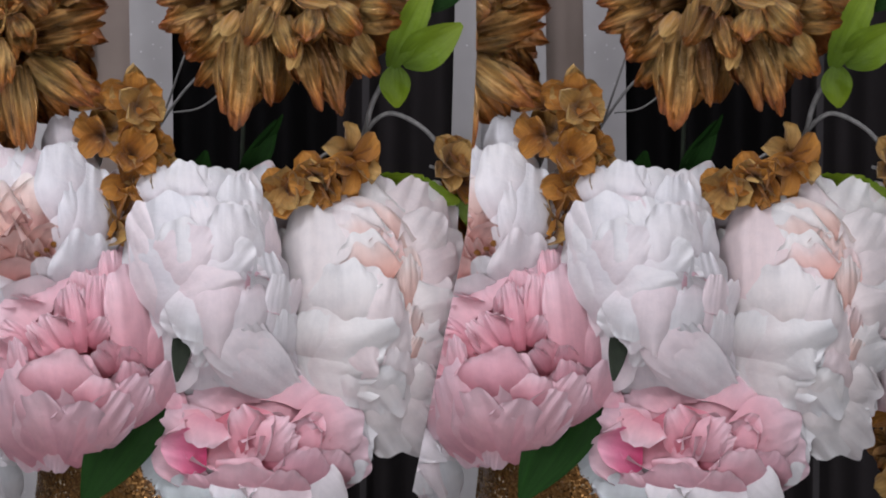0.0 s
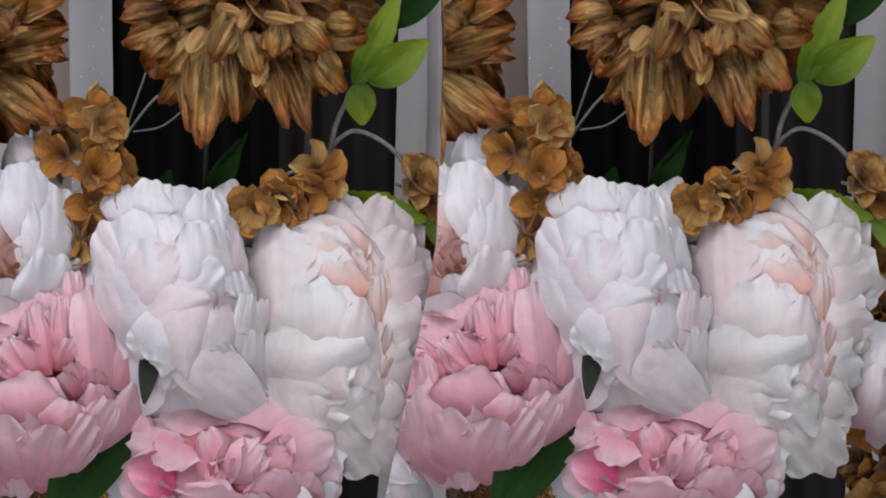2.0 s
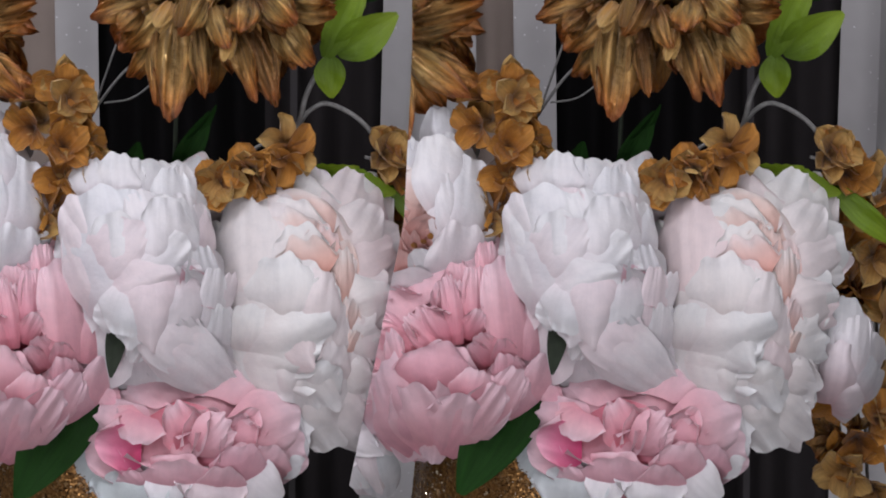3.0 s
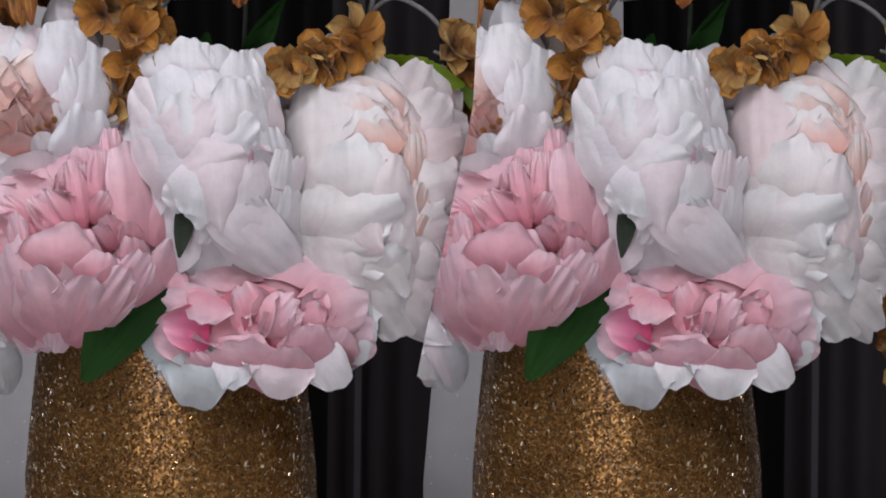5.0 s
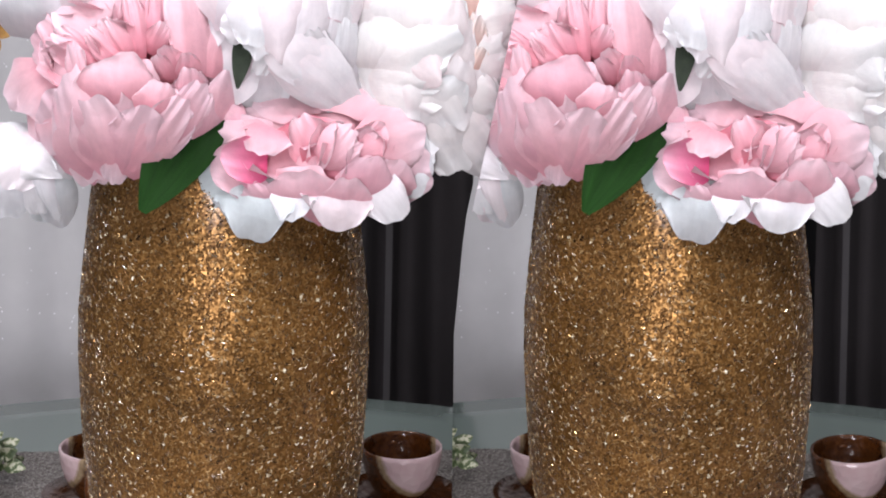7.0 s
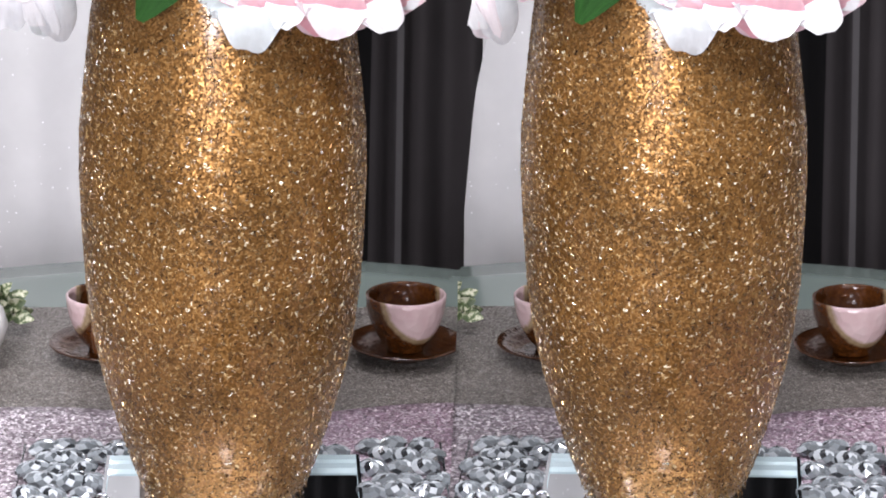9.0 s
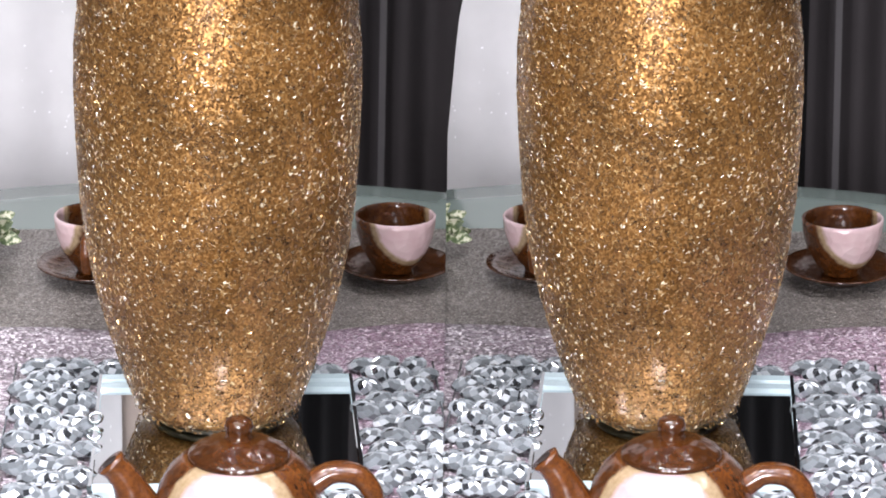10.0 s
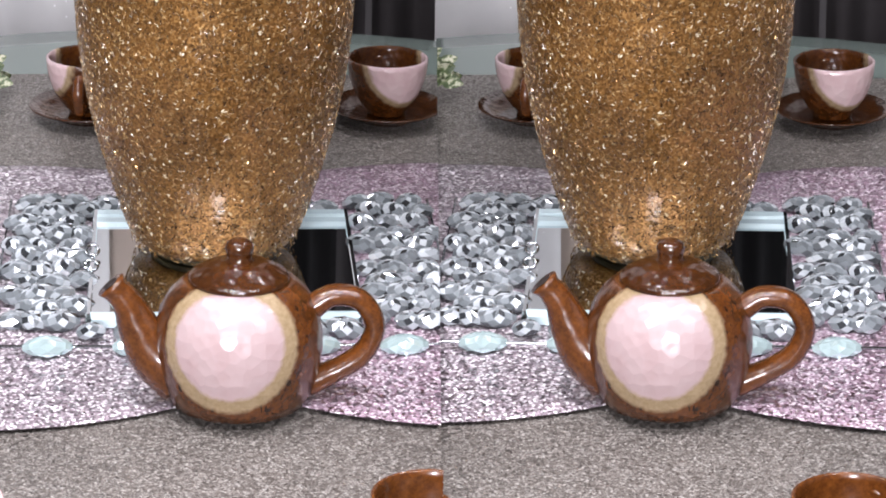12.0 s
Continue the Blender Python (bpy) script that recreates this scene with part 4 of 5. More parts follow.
vase = thing("vase", pose(0.008, -0.062, 0.0165), "tall barrel-shaped vase covered in gold glass bugle beads", "vase")
prof = [(0.001, 0.002), (0.055, 0.002), (0.063, 0.0035), (0.0695, 0.0075)] + [(r, 0.012 + z) for r, z in ((vase_radius(z), z) for z in np.linspace(0, 0.475, 40))] + [(0.099, 0.490), (0.095, 0.484), (0.10, 0.3)]
part("vase_body", lathe("vase_body", prof, M["gilt"], 96), vase)
part("foot", lathe("foot", [(0.001, -0.004), (0.055, -0.004), (0.058, -0.0025), (0.057, 0.0018), (0.045, 0.0018)], M["dark_glass"], 48), vase, "dark glass foot")
rng = np.random.default_rng(5)


def beads(count):
    """Short glass rods glued on all over at every angle, a single joined mesh."""
    verts, faces = [], []
    for _ in range(count):
        z = rng.uniform(-0.007, 0.474)
        if rng.uniform() > (vase_radius(z) / 0.1245):
            continue
        a = rng.uniform(0, 2 * math.pi)
        r = vase_radius(z)
        out = Vector((math.cos(a), math.sin(a), 0))
        tangent = Vector((-math.sin(a), math.cos(a), 0))
        t = rng.uniform(0, math.pi)
        d = (tangent * math.cos(t) + Vector((0, 0, 1)) * math.sin(t) + out * rng.normal(0, 0.10)).normalized()
        n = (out + 0.12 * Vector(rng.normal(0, 1, 3))).normalized()
        s = d.cross(n).normalized()
        n = s.cross(d)
        half, w, h = rng.uniform(0.0009, 0.0022), rng.uniform(0.0004, 0.0006), 0.0005
        c = out * (r + 0.0006) + Vector((0, 0, z + 0.012))
        o = len(verts)
        for u in (-half, half):
            verts += [c + d * u - s * w, c + d * u - s * w * 0.45 + n * h, c + d * u + s * w * 0.45 + n * h, c + d * u + s * w]
        faces += [(o, o + 4, o + 5, o + 1), (o + 1, o + 5, o + 6, o + 2), (o + 2, o + 6, o + 7, o + 3), (o, o + 1, o + 2, o + 3), (o + 7, o + 6, o + 5, o + 4)]
    return mesh_of("bead_coat", verts, faces, M["bead"], smooth=False)


tagged(part("bead_coat", beads(34000), vase, "short gold glass rods"), kind="stuff")

# ---- tea set ----


def mug_profile(rim, height, foot, wall):
    outer = [(foot * 0.92, 0.0), (foot, 0.002), (foot * 1.02, 0.005)]
    for k in range(1, 15):
        t = k / 14
        outer.append((foot + (rim - foot) * math.sin(t * math.pi / 2) ** 0.85, 0.005 + (height - 0.005) * t**1.15))
    inner = [(r - wall, z) for r, z in outer[::-1] if z > 0.008]
    return [(0.0005, 0.0)] + outer + [(rim - wall / 2, height + 0.0012)] + inner + [(0.0005, 0.0075)]


CUP = mug_profile(0.0420, 0.060, 0.020, 0.003)
DISH = [(0.0005, 0.0), (0.030, 0.0), (0.032, 0.003), (0.048, 0.008), (0.0585, 0.0135), (0.0605, 0.0145), (0.060, 0.0158), (0.047, 0.0105), (0.030, 0.0055), (0.0005, 0.0052)]


def ear(r, bottom, top, out, thick, mat):
    pts = curve_points([(r * 0.965, 0, top), (r + out * 0.55, 0, top + 0.004), (r + out, 0, (top + bottom) / 2 + 0.004), (r + out * 0.6, 0, bottom - 0.002), (r * 0.83, 0, bottom)], 7)
    return tube("handle", pts, thick, mat, 12, 1.25)


def cup(x, y, glaze, turn, label, saucer_label):
    dish = thing("saucer", pose(x, y, 0.0005), saucer_label, "saucer", "saucers of the tea set")
    part("plate", lathe("plate", DISH, M["dish"], 72), dish)
    ob = thing("tea_cup", pose(x, y, 0.0062), label, "cup", "cups of the tea set")
    part("cup_body", lathe("cup_body", CUP, M[glaze], 72), ob)
    part("handle", ear(0.040, 0.018, 0.046, 0.019, 0.0045, M["brown"]), ob, "brown glazed handle", pose(0, 0, 0, 0, 0, turn))
    return ob


cup(0.192, 0.350, "cup_a", 100, "brown glazed tea cup with a pale pink field", "dark brown glazed saucer under a cup")
cup(-0.117, 0.350, "cup_b", -98, "brown tea cup with pink side, partly behind the vase", "dark brown glazed saucer behind the vase")
cup(0.151, -0.705, "brown", 60, "brown tea cup at the front of the table", "dark brown glazed saucer at the front")
cup(-0.187, -0.705, "cup_a", 5, "brown tea cup with its handle turned inward", "dark brown glazed saucer at the front")

pot = thing("teapot", pose(0.0235, -0.392, 0.0045), "round brown teapot with a hammered pale pink front", "teapot")
body = [(0.0005, 0.0), (0.047, 0.0), (0.0525, 0.002), (0.0575, 0.011), (0.0622, 0.027), (0.0650, 0.045), (0.0648, 0.060), (0.0612, 0.076), (0.0540, 0.089), (0.0440, 0.0985), (0.0390, 0.1005), (0.034, 0.0985)]
body = [(r * 1.03, z * 1.03) for r, z in body]
part("pot_body", lathe("pot_body", body, M["pot"], 96), pot)
lid = part("lid", lathe("lid", [(0.0400, 0.0965), (0.0420, 0.0990), (0.0420, 0.1020), (0.0405, 0.1040), (0.037, 0.1055), (0.031, 0.1090), (0.020, 0.1135), (0.010, 0.1150), (0.0005, 0.1155)], M["lid"], 64), pot, "domed dark brown lid", Matrix.Diagonal((0.95, 0.95, 1.04, 1)))
part("knob", lathe("knob", [(0.014, 0.1125), (0.0102, 0.1165), (0.0108, 0.1200), (0.0122, 0.1245), (0.0105, 0.1290), (0.0056, 0.1315), (0.0005, 0.1322)], M["lid"], 32), lid, "small round knob")
sp = curve_points([(-0.046, 0, 0.026), (-0.066, 0, 0.040), (-0.079, 0, 0.062), (-0.088, 0, 0.083), (-0.101, 0, 0.099)], 7)
rad = list(np.interp(np.linspace(0, 1, len(sp)), [0, 0.3, 0.7, 0.92, 1], [0.028, 0.021, 0.0132, 0.0106, 0.0128]))
part("spout", tube("spout", sp, rad, M["brown"], 18), pot, "curved brown spout")
# dark disc on the closed tip, in place of the shaded opening
part("spout_hole", lathe("spout_hole", [(0.0005, 0.0), (0.0060, 0.0), (0.0068, 0.0004)], M["mouth_shade"], 20), pot, "dark disc for the shaded mouth of the spout", pose(-0.1013, 0, 0.0994, 0, -38, 0))
hp = curve_points([(0.054, 0, 0.076), (0.074, 0, 0.089), (0.096, 0, 0.085), (0.108, 0, 0.064), (0.100, 0, 0.041), (0.080, 0, 0.026), (0.054, 0, 0.014)], 7)
part("handle", tube("handle", hp, list(np.interp(np.linspace(0, 1, len(hp)), [0, 0.15, 0.5, 0.85, 1], [0.0105, 0.0088, 0.0085, 0.0092, 0.0115])), M["brown"], 16, 1.2), pot, "brown loop handle")

# ---- white pot and leaves on the cloth ----
bowl = thing("sugar_bowl", pose(-0.270, 0.335, 0.0), "smooth white porcelain sugar bowl on the runner", "bowl")
part("bowl_body", lathe("bowl_body", [(0.0005, 0), (0.03, 0), (0.034, 0.004), (0.047, 0.02), (0.0525, 0.038), (0.048, 0.054), (0.034, 0.066), (0.012, 0.072), (0.0005, 0.0725)], M["porcelain"], 48), bowl)
random.seed(23)
plant = thing("leaf_bunch", pose(-0.250, 0.432, 0.0), "small bunch of pale variegated green leaves", "plant")
for k in range(52):
    a, e = random.uniform(0, 6.283), random.uniform(0.1, 1.3)
    d = Vector((math.cos(a) * math.cos(e), math.sin(a) * math.cos(e), math.sin(e)))
    b = d * random.uniform(0.018, 0.034) + Vector((0, 0, 0.012))
    leaf(plant, b, b + d * random.uniform(0.018, 0.028) + Vector((0, 0, -0.004)), random.uniform(0.012, 0.018), "variegated", 0.3, random.uniform(-0.6, 0.6), nu=4, nv=6)
part("stem", lathe("stem", [(0.0005, 0.0), (0.014, 0.001), (0.016, 0.010), (0.010, 0.02), (0.0005, 0.024)], M["variegated"], 14), plant, "grey green base of the bunch")

# ---- bouquet ----
random.seed(3)
# added dark lump that gives the gaps between the blooms their shade
core = thing("foliage_core", pose(0.03, -0.03, 0.5), "added dark filler for the shaded gaps between the blooms", "foliage")
cv, cf = [], []
for j in range(19):
    for i in range(28):
        th, ph = math.pi * j / 18, 2 * math.pi * i / 28
        d = Vector((math.sin(th) * math.cos(ph), math.sin(th) * math.sin(ph), math.cos(th)))
        r = 1 + 0.25 * noise.noise(d * 3.1)
        cv.append((d.x * 0.125 * r, d.y * 0.07 * r, 0.09 + d.z * 0.115 * r))
for j in range(18):
    for i in range(28):
        cf.append((j * 28 + i, j * 28 + (i + 1) % 28, (j + 1) * 28 + (i + 1) % 28, (j + 1) * 28 + i))
part("moss", mesh_of("moss", cv, cf, M["core"]), core)

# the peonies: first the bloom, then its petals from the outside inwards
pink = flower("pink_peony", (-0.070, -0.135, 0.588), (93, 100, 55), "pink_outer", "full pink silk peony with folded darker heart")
drape(pink, "pink_outer", (
    (-32, -42, -19, -93, 59, -12, -2),
    (-50, -29, -55, -72, 59, -10, -2),
    (-60, -6, -81, -42, 59, -12, -6),
    (-5, -47, -16, -95, 29, -4, 4),
    (36, -33, 39, -65, 44, -14, -4),
    (77, -33, 85, 36, 37, -16, -14),
    (68, -10, 77, 42, 39, -8, -1),
    (64, -58, 81, -1, 39, -6, 0),
    (54, -60, 59, -24, 39, -4, 2),
    (63, 36, 84, 30, 15, -8, 0),
), bulge=0.12, cup=0.3, frill=0.03, uv0=0.25)
drape(pink, "pink", (
    (-14, -3, -67, 41, 64, -22, -14),
    (-28, -6, -69, 10, 39, -12, -6),
    (34, 31, 35, 94, 32, -24, -16),
    (20, 4, 11, 70, 30, -20, -8),
    (13, 4, -5, 56, 29, -14, -6),
    (9, 4, -23, 32, 36, -8, -2),
    (29, 1, 21, 67, 20, -12, 0),
), bulge=-0.1, cup=-0.35, curl=0.02, hollow=14, frill=0.03, wave=2.2, layers=3, uv0=0.1)
drape(pink, "pink", (
    (46, -15, 28, 13, 23, -10, 2),
    (51, -14, 46, 9, 22, -6, 3),
    (34, -15, 22, 6, 18, -4, 5),
    (46, 8, 34, 36, 23, -14, -2),
    (55, -51, 49, -3, 29, -4, 4),
    (18, 8, 29, 33, 20, -8, 3),
), bulge=0.1, cup=0.4, wave=1.6, hollow=10, uv0=0.1)
drape(pink, "pink", (
    (11, 4, 5, 60, 16, -12, 2),
    (25, 13, 19, 66, 17, -12, 2),
    (36, 27, 35, 87, 20, -18, -4),
    (2, 4, -15, 35, 20, -8, 2),
    (-5, -1, -32, 26, 23, -8, 1),
    (-23, -3, -60, 22, 29, -12, -2),
), bulge=0.1, cup=0.6, wave=2.4, frill=0.06, uv0=0.2)
drape(pink, "pink_outer", (
    (55, -8, 47, 75, 41, -6, 4),
    (-37, -17, -46, 14, 17, 0, 8),
), bulge=0.12, cup=0.3, frill=0.06, wave=1.8, uv0=0.25)
drape(pink, "pink", (
    (-5, -42, -0, 7, 81, -2, 8),
    (20, -47, 31, -15, 42, 4, 10),
), bulge=0.12, cup=0.22, frill=0.04, uv0=0.3)
drape(pink, "pink_outer", (
    (-18, -90, -55, -11, 64, -2, 5),
    (-9, -88, -23, -26, 59, 2, 7),
    (-5, -88, 13, -33, 54, 4, 8),
    (2, -85, 46, -29, 34, 6, 10),
    (29, -65, 59, -14, 29, 4, 8),
), bulge=0.05, cup=0.12, frill=0.025, uv0=0.2, base=0.4, layers=3)
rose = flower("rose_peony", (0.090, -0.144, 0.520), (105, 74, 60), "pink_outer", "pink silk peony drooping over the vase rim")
drape(rose, "mint", (
    (-76, -5, -118, -40, 47, -10, 30),
    (-57, -23, -59, -74, 66, 0, 40),
), bulge=0.1, cup=0.15, curl=0.0, wave=0.6, layers=1, base=0.7, uv0=0.35)
drape(rose, "lilac", (
    (-25, -25, -27, -58, 39, 0, 34),
    (9, -25, 4, -65, 61, 0, 36),
    (27, -18, 61, -56, 41, -8, 34),
    (50, 5, 86, -25, 69, -22, 4),
    (41, 18, 92, -2, 64, -22, -4),
), bulge=0.1, cup=0.15, curl=0.0, wave=0.6, layers=1, base=0.7, uv0=0.5)
drape(rose, "pink_outer", (
    (-39, -0, -42, 63, 93, -22, -34),
    (4, 5, -5, 50, 74, -22, -34),
    (22, -9, 82, 5, 74, -4, 0),
    (-69, 18, -86, 34, 22, -6, 0),
    (-46, -5, -86, 15, 44, -6, 2),
), bulge=0.16, cup=0.3, frill=0.02, uv0=0.25)
drape(rose, "pink", (
    (-37, 18, -14, -22, 81, -8, 6),
    (-5, -12, -27, 24, 39, -4, 4),
    (18, -9, 36, 17, 44, -4, 6),
    (27, -5, 46, 20, 27, 0, 8),
    (4, -0, 2, 18, 24, -8, 0),
    (9, -14, -6, 20, 47, -4, 2),
    (36, -14, 25, 16, 41, -4, 3),
    (-9, -18, 4, 5, 44, 0, 5),
), bulge=-0.1, cup=-0.35, curl=0.02, hollow=5, frill=0.03, wave=1.2, uv0=0.1)
drape(rose, "pink_outer", (
    (-50, -12, -93, -10, 59, 4, 14),
), bulge=-0.08, cup=-0.2, wave=0.5, frill=0.01, layers=1, uv0=0.25)
drape(rose, "magenta", (
    (-48, -12, -85, -11, 44, 8, 18),
), bulge=-0.08, cup=-0.2, wave=0.5, frill=0.01, uv0=0.0, layers=1)
drape(rose, "pink_outer", (
    (-46, 18, -54, -5, 45, 8, 17),
), bulge=0.14, cup=0.3, frill=0.03, uv0=0.25)
drape(rose, "pink", (
    (-21, -50, -19, -18, 81, 12, 15),
    (-50, -51, -63, -28, 34, 12, 14),
    (29, -41, 36, -5, 54, 10, 13),
    (50, -32, 59, -9, 44, 8, 10),
    (14, -48, 17, -22, 44, 14, 16),
    (-5, -9, 22, 13, 34, 4, 10),
), bulge=0.14, cup=0.25, frill=0.04, uv0=0.62)
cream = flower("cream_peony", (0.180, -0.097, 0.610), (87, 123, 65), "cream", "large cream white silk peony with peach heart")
drape(cream, "cream", (
    (24, 55, 42, 115, 74, -22, -16),
    (-1, 55, -20, 113, 83, -22, -16),
), bulge=0.04, cup=0.2, frill=0.04, uv0=0.54)
drape(cream, "cream", (
    (24, 41, 77, 59, 74, -16, -8),
    (28, 13, 68, 22, 69, -8, 0),
    (24, -24, 57, -19, 64, -6, 2),
    (15, -42, 55, -70, 59, -6, 2),
    (5, -65, 51, -105, 54, -6, 4),
    (-4, -65, 24, -114, 66, -4, 6),
), bulge=0.12, cup=0.3, frill=0.04, uv0=0.54)
drape(cream, "cream", (
    (-48, 4, -75, 71, 49, -6, -2),
    (-48, 2, -54, 102, 59, 0, 2),
    (-55, -10, -52, -54, 64, -2, 4),
    (-32, -24, -21, -77, 78, 0, 8),
    (-8, -33, 15, -82, 64, 2, 6),
), bulge=0.14, cup=0.32, frill=0.035, uv0=0.54)
drape(cream, "peach", (
    (-2, 41, -8, 98, 93, -13, -9),
    (24, 13, 39, 76, 49, -12, -6),
    (22, 4, 29, 57, 32, -6, -2),
), bulge=-0.02, cup=-0.1, wave=0.7, layers=1, uv0=0.15)
drape(cream, "cream", (
    (-13, 46, -20, 92, 67, -9, -5),
), bulge=-0.02, cup=-0.1, wave=0.7, layers=1, uv0=0.25, frill=0.05)
drape(cream, "peach", (
    (-4, 36, -22, 81, 59, -5, -2),
    (5, 32, 12, 71, 34, -5, -1),
), bulge=-0.02, cup=-0.1, wave=0.7, layers=1, uv0=0.2, frill=0.05)
drape(cream, "cream", (
    (-8, 32, -19, 70, 56, -1, 2),
), bulge=-0.02, cup=-0.1, wave=0.7, layers=1, uv0=0.2, frill=0.06)
drape(cream, "peach", (
    (-4, 23, -15, 58, 64, 3, 5),
), bulge=-0.02, cup=-0.1, wave=0.7, layers=1, uv0=0.15, frill=0.06)
drape(cream, "peach", (
    (27, -10, 26, 50, 23, -8, 4),
    (24, -42, 29, 9, 24, -6, 5),
    (27, -47, 34, -15, 20, -4, 6),
    (20, -15, 15, 32, 24, -6, 2),
), bulge=0.1, cup=0.5, wave=1.3, frill=0.05, layers=2, uv0=0.2)
drape(cream, "cream", (
    (29, 50, 61, 83, 49, -10, -4),
    (29, 32, 72, 46, 59, -8, -3),
    (29, 2, 66, 13, 54, -6, 0),
    (26, -28, 60, -24, 54, -4, 2),
    (23, -52, 52, -56, 49, -2, 4),
    (12, -65, 20, -26, 44, 0, 6),
    (5, -42, 18, 4, 44, 0, 6),
), bulge=0.16, cup=0.28, frill=0.04, uv0=0.54)
drape(cream, "cream", (
    (-68, -24, -59, -70, 59, -4, 2),
    (-64, -42, -2, -55, 74, 0, 8),
    (-68, 9, -18, 23, 69, 0, 5),
    (-66, -19, 15, -12, 98, 1, 8),
    (-32, -5, 3, -42, 64, 6, 11),
    (-22, -10, -15, 46, 69, 8, 13),
    (-2, -19, 6, 34, 44, 9, 14),
    (-55, -33, -50, 6, 54, 7, 11),
    (-4, -70, 17, -42, 49, 4, 9),
), bulge=0.14, cup=0.28, frill=0.03, uv0=0.54)
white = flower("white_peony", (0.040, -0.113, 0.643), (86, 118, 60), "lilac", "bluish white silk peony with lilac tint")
drape(white, "lilac", (
    (-38, 65, -42, 99, 32, -16, -10),
    (-17, 65, -16, 101, 41, -14, -8),
    (30, 24, 19, 89, 42, -12, -4),
    (42, 19, 46, 61, 34, -14, -6),
), bulge=0.14, cup=0.25, frill=0.03, uv0=0.58)
drape(white, "lilac", (
    (-13, -31, -57, 52, 59, -8, -2),
    (-6, -31, -47, 69, 59, -6, 0),
    (-20, -31, -23, 75, 74, -4, 2),
    (39, -3, 35, 68, 44, -8, -2),
    (21, 10, -1, 70, 49, -2, 4),
    (-31, 1, 3, 45, 59, 1, 6),
    (-13, -3, -24, 54, 54, 2, 7),
), bulge=0.14, cup=0.3, frill=0.02, uv0=0.58)
drape(white, "lilac", (
    (69, -49, 98, -103, 29, 2, 22),
), bulge=0.12, cup=0.4, frill=0.03, uv0=0.58)
drape(white, "lilac", (
    (19, 6, 11, 64, 54, 4, 8),
    (-2, 1, 42, 29, 54, 3, 7),
    (-20, -13, 35, -3, 59, 5, 9),
    (-13, -31, -35, -24, 34, -4, 0),
    (10, -31, -0, -68, 24, -6, -2),
), bulge=0.12, cup=0.25, frill=0.02, uv0=0.58)
drape(white, "white", (
    (12, -31, 71, -95, 59, 8, 24),
    (19, -45, 96, -106, 58, 12, 30),
), bulge=0.12, cup=0.25, frill=0.02, point=0.7, base=0.8, uv0=0.5)
drape(white, "lilac", (
    (-2, -3, -9, -45, 54, 5, 8),
    (12, 10, 12, -56, 59, 7, 9),
    (35, 1, 34, -47, 44, 7, 10),
    (42, -72, 34, -43, 44, 6, 11),
    (61, -72, 62, -49, 27, 4, 10),
), bulge=0.14, cup=0.28, frill=0.03, uv0=0.58)
drape(white, "white", (
    (60, -31, 27, 7, 36, 2, 9),
    (61, -49, 45, 24, 31, 3, 10),
    (53, -36, 49, -18, 27, 4, 10),
), bulge=-0.1, cup=-0.35, curl=0.02, hollow=4, uv0=0.25, frill=0.05)
drape(white, "pink_outer", (
    (60, -42, 46, -25, 23, 6, 11),
    (49, -10, 39, 10, 22, 4, 11),
), bulge=-0.1, cup=-0.35, curl=0.02, hollow=4, uv0=0.1, wave=1.6, frill=0.05)
drape(white, "lilac", (
    (56, -49, 64, 8, 23, 8, 15),
    (62, -68, 71, -22, 23, 8, 14),
    (49, -58, 39, -31, 29, 9, 15),
), bulge=0.12, cup=0.4, frill=0.05, uv0=0.58)
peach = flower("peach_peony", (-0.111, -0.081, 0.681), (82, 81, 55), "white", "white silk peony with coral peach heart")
drape(peach, "white", (
    (3, -2, 7, 67, 59, -22, -16),
    (-30, -2, -35, 67, 64, -22, -16),
), bulge=0.05, cup=0.2, frill=0.03, uv0=0.55)
drape(peach, "white", (
    (-30, -12, -66, 26, 69, -10, -4),
    (-30, -30, -68, -23, 69, -10, -4),
    (-35, -35, -53, -65, 64, -8, 0),
), bulge=0.14, cup=0.3, frill=0.02, uv0=0.55)
drape(peach, "peach", (
    (8, -7, 13, 44, 64, -12, -6),
    (-20, -7, -25, 40, 64, -12, -6),
), bulge=-0.03, cup=-0.2, frill=0.03, uv0=0.45)
drape(peach, "coral", (
    (5, -28, 13, 16, 49, -18, -6),
    (-11, -28, -17, 18, 49, -18, -6),
    (12, -30, 31, 3, 34, -14, -4),
    (-11, -40, -9, -5, 44, -12, -2),
    (13, -40, 8, -9, 34, -10, 0),
    (-16, -44, -35, -9, 39, -14, -4),
    (-6, -47, -2, -23, 44, -6, 2),
), bulge=-0.05, cup=-0.3, frill=0.05, wave=1.5, uv0=0.35)
drape(peach, "amber", (
    (17, -22, 13, -19, 4, 2, 6),
    (23, -19, 22, -15, 4, 2, 6),
    (28, -15, 29, -10, 5, 2, 6),
), bulge=0.1, cup=0.4, uv0=0.35)
drape(peach, "white", (
    (43, 3, 27, 70, 49, -4, 4),
    (50, -39, 67, 51, 62, -2, 2),
    (54, -21, 36, 36, 30, 2, 8),
    (54, -21, 59, 35, 29, 0, 6),
), bulge=0.16, cup=0.3, frill=0.015, uv0=0.5)
drape(peach, "white", (
    (29, -54, 19, -22, 27, 4, 10),
    (50, -68, 54, -1, 59, 4, 12),
    (10, -82, 12, -40, 88, 6, 16),
    (-37, -82, -30, -42, 78, 4, 12),
    (45, -44, 40, -72, 54, 2, 14),
    (8, -54, 8, -78, 74, 2, 16),
), bulge=0.16, cup=0.28, frill=0.03, uv0=0.55)
back_bud = flower("white_bud", (0.075, -0.047, 0.691), (39, 37, 30), "white", "half-open blush white peony behind the others")
